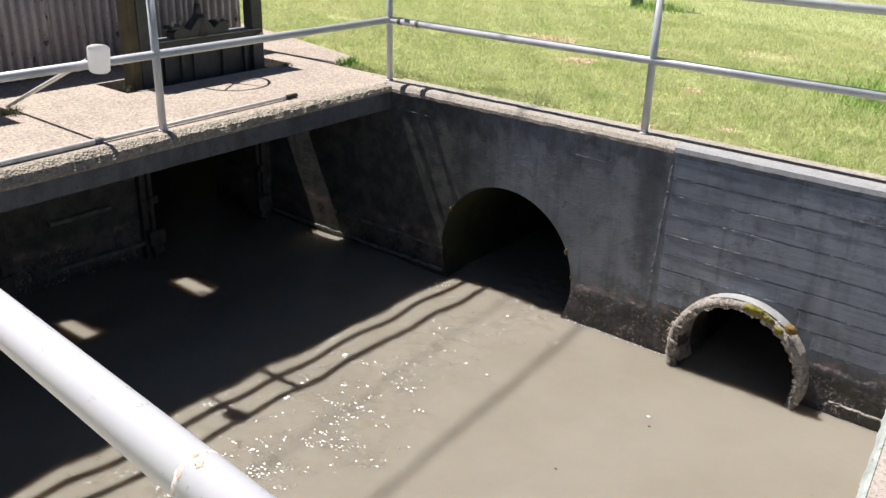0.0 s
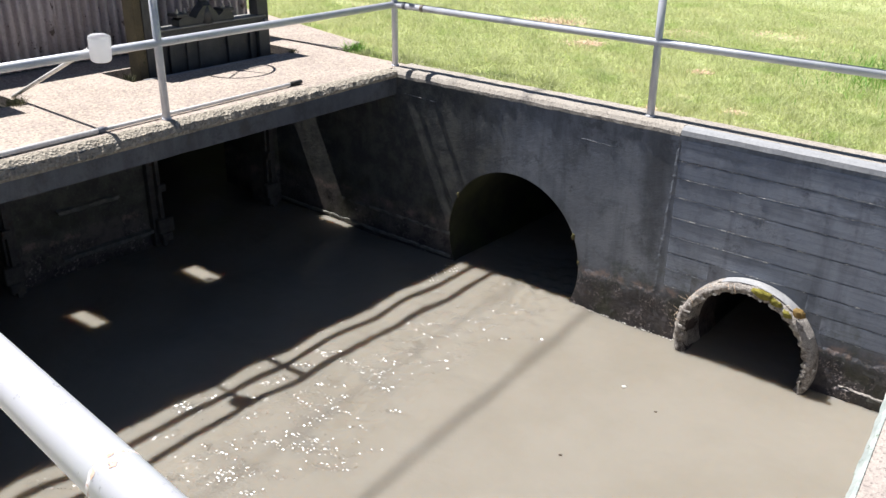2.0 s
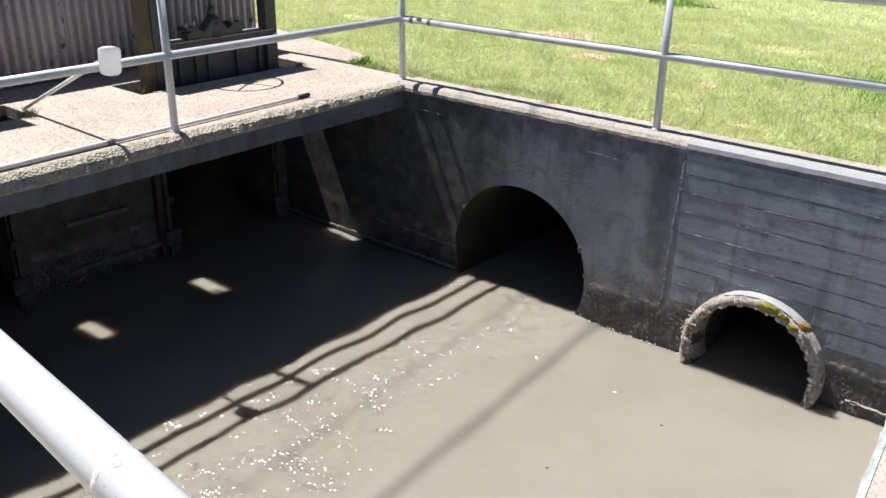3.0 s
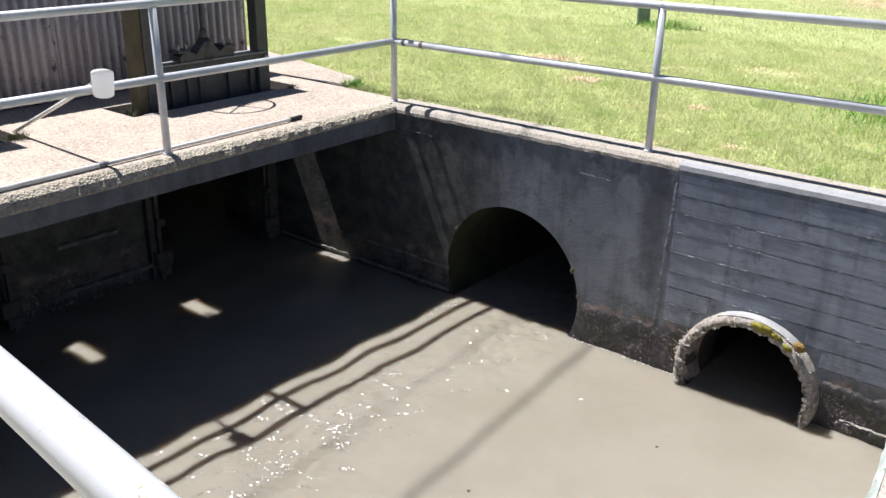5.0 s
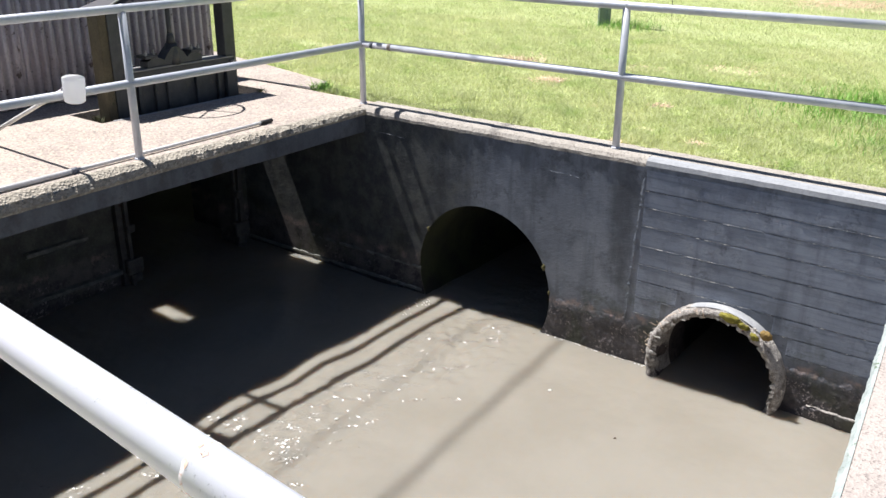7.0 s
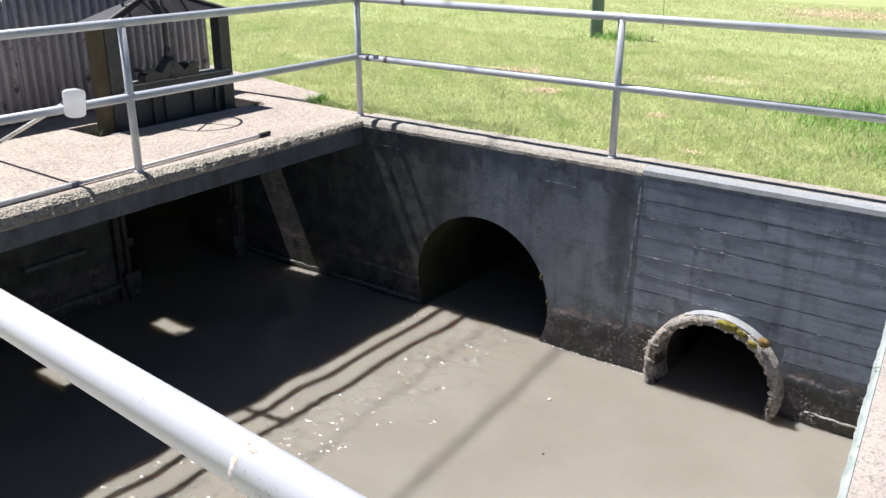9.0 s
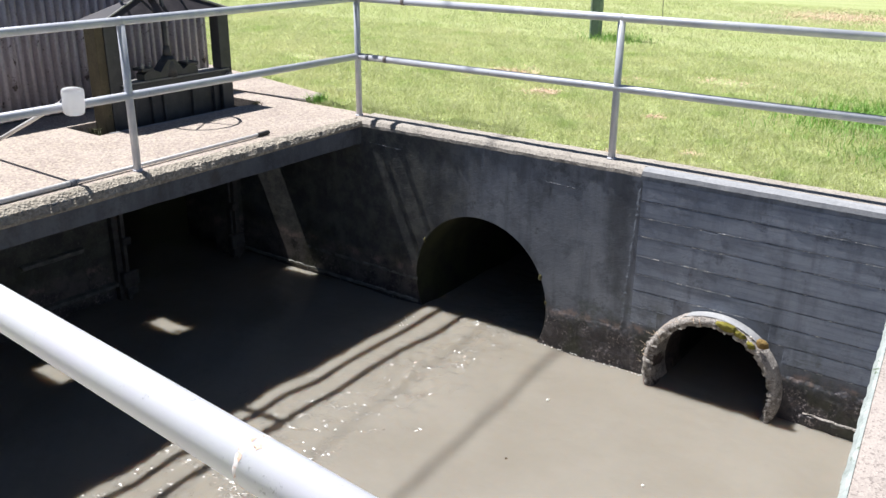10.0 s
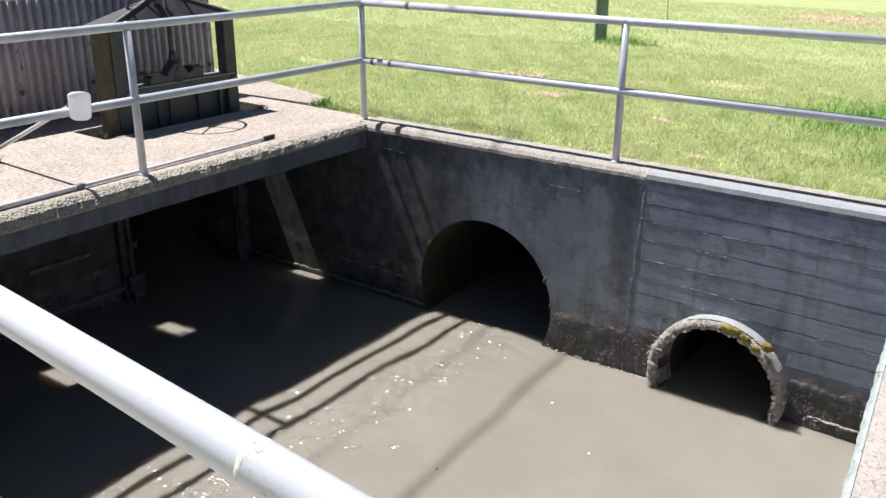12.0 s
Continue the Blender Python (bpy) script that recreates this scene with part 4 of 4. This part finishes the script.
        rings.append([Vector((cx, cy, cz)) + d * (r + 0.014 * math.cos(b)) + Vector((0, 0, 0.014 * math.sin(b))) for b in [2 * math.pi * j / 8 for j in range(8)]])
    loft(bm, rings + [rings[0]], True)
    wheel = part("hand_wheel", bm, M_BLACK, g, "black cast hand wheel", True)
    for i in range(5):
        a = 2 * math.pi * i / 5 + 0.3
        bm = bmesh.new()
        tube(bm, (cx, cy, cz), (cx + r * math.cos(a), cy + r * math.sin(a), cz), 0.010, 8)
        part("spoke", bm, M_BLACK, wheel)
    bm = bmesh.new()
    tube(bm, (cx, cy, 1.14), (cx, cy, 1.33), 0.04, 12)
    part("wheel_hub", bm, M_BLACK, wheel)
    g.location += Vector((-0.20, 0.15, -0.08))
    copy_thing(g, Matrix.Translation((-1.65, -0.75 + GATE_STEP, -0.08)))


def build_shed():
    """A low enclosure of corrugated sheet."""
    shed = thing("corrugated_shed", (-3.1, -2.6, 0), "low shed clad in weathered grey-brown corrugated steel", "shed")
    x, top, pitch, width = -2.36, 1.10, 0.09, 0.72
    bm = bmesh.new()
    n, y0 = 120, 0.0
    rings = []
    for i in range(n + 1):
        y = width * i / n
        d = 0.034 * math.tanh(2.6 * math.sin(2 * math.pi * y / pitch))
        rings.append([Vector((d, y, 0.01)), Vector((d, y, top * 0.5)), Vector((d, y, top))])
    loft(bm, rings)
    thicken(bm, Vector((-0.002, 0, 0)))
    data = mesh_of("sheet", bm, M_SHEET, True)
    for k in range(8):
        piece("sheet", data, shed, (x + (0.003 if k % 2 else 0.0), 0.22 - width * (k + 1) + (0.03 if k else 0.0), 0))
    bm = bmesh.new()
    box(bm, x - 1.6, -5.5, 0.0, x - 0.03, 0.19, 1.09, 0.01)
    part("body", bm, M_SHEET, shed)
    bm = bmesh.new()
    box(bm, x - 1.64, -5.6, 1.10, x + 0.012, 0.23, 1.13, 0.005)
    part("roof", bm, M_SHEET, shed)
    for z in (0.32, 0.74):
        bm = bmesh.new()
        for k in range(26):
            y = 0.08 - k * 0.2145
            tube(bm, (x + 0.006, y, z), (x + 0.016, y, z), 0.007, 6)
        tagged(part("screw_row", bm, M_STEEL, shed), kind="stuff")


# ---- loose things ----
def build_dipper():
    d = thing("sampling_dipper", (-1.51, -2.795, 0), "white plastic dipper cup on a pole leaning on the rail", "dipper")
    bm = bmesh.new()
    rings = []
    for z, r in ((0.0, 0.0), (0.0, 0.056), (0.010, 0.067), (0.05, 0.069), (0.150, 0.072), (0.162, 0.070), (0.168, 0.061), (0.170, 0.0)):
        rings.append([Vector((r * math.cos(a), r * math.sin(a), z)) for a in [2 * math.pi * i / 40 for i in range(40)]])
    loft(bm, rings, True)
    bmesh.ops.remove_doubles(bm, verts=list(bm.verts), dist=1e-5)
    bmesh.ops.transform(bm, matrix=pose(0.035, -2.865, 0.528, 0, 6, 0), verts=list(bm.verts))
    cup = part("cup", bm, M_WHITE, d, "upturned white plastic cup", True)
    bm = bmesh.new()
    tube(bm, (-1.51, -2.795, 0.015), (-0.03, -2.84, 0.625), 0.015, 14)
    part("pole", bm, M_POLE, d, "", True)
    bm = bmesh.new()
    tube(bm, (-0.13, -2.838, 0.584), (-0.045, -2.84, 0.62), 0.022, 12)
    part("clamp", bm, M_COLLAR, d, "dark clamp", True)

    p = thing("telescopic_pole", (-0.12, -2.9, 0), "long white fibreglass pole lying along the deck edge", "pole")
    a, b = Vector((-0.200, -0.95, 0.021)), Vector((-0.055, -5.0, 0.021))
    m = a.lerp(b, 0.47)
    bm = bmesh.new()
    tube(bm, a.lerp(b, 0.03), m, 0.014, 14)
    part("upper_section", bm, M_POLE, p, "", True)
    bm = bmesh.new()
    tube(bm, m, b, 0.019, 14)
    part("lower_section", bm, M_POLE, p, "", True)
    bm = bmesh.new()
    tube(bm, m - (b - a) * 0.006, m + (b - a) * 0.006, 0.022, 14)
    part("clamp", bm, M_COLLAR, p, "grey locking collar", True)
    bm = bmesh.new()
    tube(bm, a, a.lerp(b, 0.032), 0.018, 14)
    part("tip", bm, M_GRIP, p, "black rubber tip", True)


def build_marker():
    p = thing("marker_post", (-1.085, 6.945, -0.03), "grey-green square utility post standing in the lawn", "post")
    bm = bmesh.new()
    box(bm, -1.15, 6.88, -0.03, -1.02, 7.01, 2.1, 0.008)
    part("shaft", bm, M_MARKER, p)
    bm = bmesh.new()
    box(bm, -1.176, 6.87, -0.03, -1.151, 6.91, 2.1, 0.004)
    part("edge_strip", bm, M_MARKERPALE, p, "pale reflective edge strip")
    w = thing("wire_stake", (-0.63, 8.5, -0.03), "thin bent wire stake standing in the lawn", "stake")
    bm = bmesh.new()
    tube(bm, (-0.63, 8.5, -0.03), (-0.68, 8.52, 0.75), 0.006, 6)
    part("wire", bm, M_BLACK, w)


def build_cables():
    """A tall thin mast beside the shed and the two cables it holds: unseen, added for their line shadows."""
    h = 10.0
    x, y = 2.19 - SLOPE_X * (h - WATER), 0.18
    m = thing("mast", (x, y, 1.12), "thin grey steel mast, unseen, added on the shed roof for its shadow", "mast")
    bm = bmesh.new()
    tube(bm, (x, y, 1.12), (x, y, h + 0.1), 0.028, 16, 0.02)
    part("shaft", bm, M_STEEL, m, "", True)
    bm = bmesh.new()
    box(bm, x - 0.85, y - 0.02, h - 0.06, x + 0.05, y + 0.02, h - 0.02, 0.004)
    part("crossarm", bm, M_STEEL, m)
    far = -32.0
    for dx, r in ((0.0, 0.018), (-0.78, 0.009)):
        bm = bmesh.new()
        rings = []
        for i in range(41):
            f = i / 40
            q = Vector((x + dx - 0.094 * (far - y) * f, y + (far - y) * f, h - 1.2 * f * (1 - f)))
            rings.append([q + Vector((r * math.cos(a), 0, r * math.sin(a))) for a in [2 * math.pi * j / 8 for j in range(8)]])
        loft(bm, rings, True)
        solid("overhead_cable", bm, M_BLACK, "black unseen overhead cable, added for its soft shadow on the water", "cable", "", True)
    ux = x - 0.094 * (far - y) - 0.4
    u = thing("utility_pole", (ux, far, -0.03), "weathered timber utility pole, unseen, added to carry the two cables", "pole")
    bm = bmesh.new()
    tube(bm, (ux, far, -0.03), (ux, far, h + 0.6), 0.16, 18, 0.12)
    part("shaft", bm, M_TIMBER, u, "", True)
    bm = bmesh.new()
    box(bm, ux - 0.7, far - 0.05, h - 0.15, ux + 0.7, far + 0.05, h - 0.03, 0.008)
    part("crossarm", bm, M_TIMBER, u)


def build_tufts():
    for k, (x, y, r, n, h, mat, label) in enumerate((
            (-1.45, -1.80, 0.04, 60, 0.07, M_DULL, "small weeds growing at the deck slot"),
            (-1.26, -0.12, 0.05, 70, 0.07, M_DULL, "small weeds growing at the deck slot"),
            (-1.30, -2.88, 0.06, 140, 0.10, M_DULL, "weeds growing at the deck slot"),
            (-0.92, 0.40, 0.10, 240, 0.10, M_WEED, "dark taller grass at the pad's corner"),
            (-0.72, 6.9, 0.5, 500, 0.12, M_WEED, "dark taller grass round the post"),
            (4.0, 2.9, 0.9, 3500, 0.11, M_WEED, "dark green weeds in the lawn"),
            (4.3, 1.5, 0.35, 500, 0.08, M_WEED, "dark green weeds in the lawn"),
            (2.42, 0.36, 0.09, 160, 0.05, M_TUFT, "dry straw clump by the coping"),
            (0.62, 2.35, 0.16, 420, 0.06, M_TUFT, "dry straw clump in the lawn"),
            (-0.40, 3.22, 0.40, 900, 0.05, M_TUFT, "dry straw thatch in the lawn"),
            (2.92, 0.72, 0.08, 140, 0.04, M_TUFT, "dry straw clump in the lawn"),
            (1.25, 13.0, 1.5, 9000, 0.03, M_TUFT, "dry bare patch in the lawn"),
            (1.0, 3.6, 0.35, 300, 0.03, M_TUFT, "dry straw thatch in the lawn"),
            (1.9, 4.3, 0.5, 350, 0.03, M_TUFT, "dry straw thatch in the lawn"),
            (-2.9, 2.6, 0.4, 300, 0.03, M_TUFT, "dry straw thatch in the lawn"),
            (2.1, 1.9, 0.10, 160, 0.04, M_TUFT, "dry straw clump in the lawn"))):
        clump("grass_tuft", (x, y), r, n, h, mat, label, 20 + k)


# ---- the water ----
def swell(gx, gy):
    """The height of the water's uneven surface over its mean level."""
    rng = np.random.default_rng(11)
    z = np.zeros_like(gx)
    churn = np.exp(-((gx - 1.65 - 0.10 * np.sin(gy * 1.9)) / 0.36) ** 2)
    calm = np.exp(-((gx - 3.6) / 1.3) ** 2)
    for k in range(26):
        a, length, shift = rng.uniform(0, 2 * np.pi), rng.uniform(0.5, 1.3), rng.uniform(0, 6.28)
        z += 0.0022 * np.sin((gx * np.cos(a) + gy * np.sin(a)) * 2 * np.pi / length + shift) * (1 - 0.75 * calm)
    fine = np.zeros_like(gx)
    for k in range(40):
        a, length, shift = rng.uniform(0, 2 * np.pi), rng.uniform(0.09, 0.22), rng.uniform(0, 6.28)
        fine += 0.0015 * np.sin((gx * np.cos(a) + gy * np.sin(a)) * 2 * np.pi / length + shift)
    return z + fine * (0.10 + 0.9 * churn * (0.6 + 0.4 * np.sin(gy * 3.1 + gx * 4)))


def build_ripples():
    """Small steep wavelets that ride on the water in loose trains and catch the sun."""
    rng = np.random.default_rng(23)
    centres = []

    def train(cx, cy, count, length, width):
        a = rng.normal(0.55, 0.35)
        u, v = rng.normal(0, length, count), rng.normal(0, width, count)
        centres.append(np.stack([cx + u * math.cos(a) - v * math.sin(a), cy + u * math.sin(a) + v * math.cos(a)], 1))

    for k in range(190):
        y = rng.uniform(-4.6, 1.9)
        train(1.72 + 0.12 * math.sin(y * 1.9) + rng.normal(0, 0.20), y, int(rng.integers(6, 44)), 0.06, 0.013)
    for k in range(95):
        train(rng.uniform(0.90, 1.7), rng.uniform(-5.0, -1.6), int(rng.integers(8, 50)), 0.07, 0.016)
    centres.append(np.stack([rng.uniform(0.80, 0.92, 260), rng.uniform(-4.5, 1.5, 260)], 1))
    centres.append(np.stack([rng.uniform(1.0, 4.6, 60), rng.uniform(-4.5, 1.5, 60)], 1))
    c = np.concatenate(centres)
    n = len(c)
    base = swell(c[:, 0], c[:, 1])
    radius, stretch = rng.uniform(0.0015, 0.0046, n), rng.uniform(1.3, 3.2, n)
    lean = np.radians(np.clip(rng.normal(24, 7, n), 8, 40))
    bearing = rng.normal(-1.15, 0.32, n)
    seg = 8
    ang = np.arange(seg) * 2 * np.pi / seg
    co, faces = [], []
    for i in range(n):
        first = len(co)
        way = Vector((math.cos(bearing[i]), math.sin(bearing[i]), 0))
        face = way * math.sin(lean[i]) + Vector((0, 0, math.cos(lean[i])))
        across = Vector((-way.y, way.x, 0))
        slope = across.cross(face)
        middle = Vector((c[i, 0], c[i, 1], base[i] + radius[i] * math.sin(lean[i]) - 0.0004))
        rim = [middle + across * (radius[i] * stretch[i] * math.cos(a)) + slope * (radius[i] * math.sin(a)) for a in ang]
        co.append(middle + face * (0.07 * radius[i]))
        co.extend(rim)
        co.extend(rim)
        co.extend([Vector((q.x, q.y, base[i] - 0.002)) - way * 0.003 for q in rim])
        for k in range(seg):
            m = (k + 1) % seg
            faces.append((first, first + 1 + k, first + 1 + m))
            faces.append((first + 1 + seg + k, first + 1 + 2 * seg + k, first + 1 + 2 * seg + m, first + 1 + seg + m))
    data = bpy.data.meshes.new("ripples")
    data.from_pydata(co, [], faces)
    data.polygons.foreach_set("use_smooth", [True] * len(faces))
    data.materials.append(M_RIPPLE)
    ob = tagged(new("ripples", data), "small glinting wavelets on the murky water", "ripples", "", "stuff")
    ob.location = (0, 0, WATER)
    return ob


def build_water():
    """The murky surface, uneven with eddies; it slides slowly out of the big culvert."""
    step = 0.022
    xs, ys = np.arange(-4.1, 5.3, step), np.arange(-5.6, 5.4, step)
    gx, gy = np.meshgrid(xs, ys, indexing="ij")
    z = swell(gx, gy)
    nx, ny = gx.shape
    co = np.stack([gx, gy, z], -1).reshape(-1, 3)
    idx = np.arange(nx * ny).reshape(nx, ny)
    quads = np.stack([idx[:-1, :-1], idx[1:, :-1], idx[1:, 1:], idx[:-1, 1:]], -1).reshape(-1, 4)
    data = bpy.data.meshes.new("water")
    data.vertices.add(len(co))
    data.vertices.foreach_set("co", co.ravel())
    data.loops.add(len(quads) * 4)
    data.loops.foreach_set("vertex_index", quads.ravel())
    data.polygons.add(len(quads))
    data.polygons.foreach_set("loop_start", np.arange(len(quads)) * 4)
    data.update(calc_edges=True)
    data.polygons.foreach_set("use_smooth", [True] * len(quads))
    data.materials.append(M_WATER)
    ob = tagged(new("water", data), "murky grey-brown water with small glinting ripples", "water", "", "structure")
    ob.location = (0, 0, WATER)
    return ob


FLECKS = (((2.83, -1.57), (2.39, -2.04), 9.5, 12.0, "debris"), ((3.75, -1.42), (3.13, -1.26), 9.5, 12.0, "foam"),
          ((3.3, -0.9), (2.9, -0.85), 0.0, 3.0, "foam"), ((2.7, -2.2), (2.35, -2.5), 4.8, 6.7, "debris"), ((2.1, -1.2), (1.8, -1.7), 0.0, 3.2, "foam"))


def build_foam_line():
    """White beads for the froth and sparkle along the foot of the wall."""
    rnd = random.Random(31)
    bm = bmesh.new()
    for k in range(70):
        x = rnd.uniform(2.05, 3.0) if k < 45 else rnd.uniform(0.72, 0.95)
        y = -0.008 - rnd.random() * 0.02 if k < 45 else -rnd.random() * 0.5
        ball(bm, (x, y, WATER + 0.005), rnd.uniform(0.003, 0.007), (1.4, 1, 0.6), 1)
    solid("foam_beads", bm, M_FOAM, "white beads for froth and sparkle along the wall's foot", "foam", "stuff", True)


def build_flecks():
    made = []
    for k, (a, b, t0, t1, what) in enumerate(FLECKS):
        bm = bmesh.new()
        ball(bm, (0, 0, 0), 0.012 + 0.003 * (k % 3), (1, 0.7, 0.3), 2, 0.5, 7 + k)
        if what == "foam":
            ob = solid("foam_fleck", bm, M_FOAM, "small pale foam fleck drifting on the water", "foam", "", True)
        else:
            ob = solid("leaf_litter", bm, M_DEBRIS, "small dark leaf scrap drifting on the water", "debris", "", True)
        made.append((ob, Vector(a), Vector(b), t0, t1))
    return made


build_ground()
build_pit()
build_slab()
build_railings()
build_gate()
build_shed()
build_dipper()
build_marker()
build_cables()
water = build_water()
build_foam_line()
ripples = build_ripples()
flecks = build_flecks()
build_tufts()
build_grass()


def motions():
    drift = [(t, pose(-0.02 * t, -0.13 * t, WATER)) for t in (0.0, 3.0, 6.0, 9.0, 12.0)]
    walk(water, drift)
    walk(ripples, drift)
    for ob, a, b, t0, t1 in flecks:
        rows = []
        for t in (0.0, 2.0, 4.0, 6.0, 8.0, 10.0, 12.0):
            f = (t - t0) / (t1 - t0)
            f = max(-1.2, min(1.8, f))
            p = a.lerp(b, f)
            rows.append((t, pose(p.x, p.y, WATER + 0.004, 0, 0, 20 * t / 2)))
        walk(ob, rows)


motions()
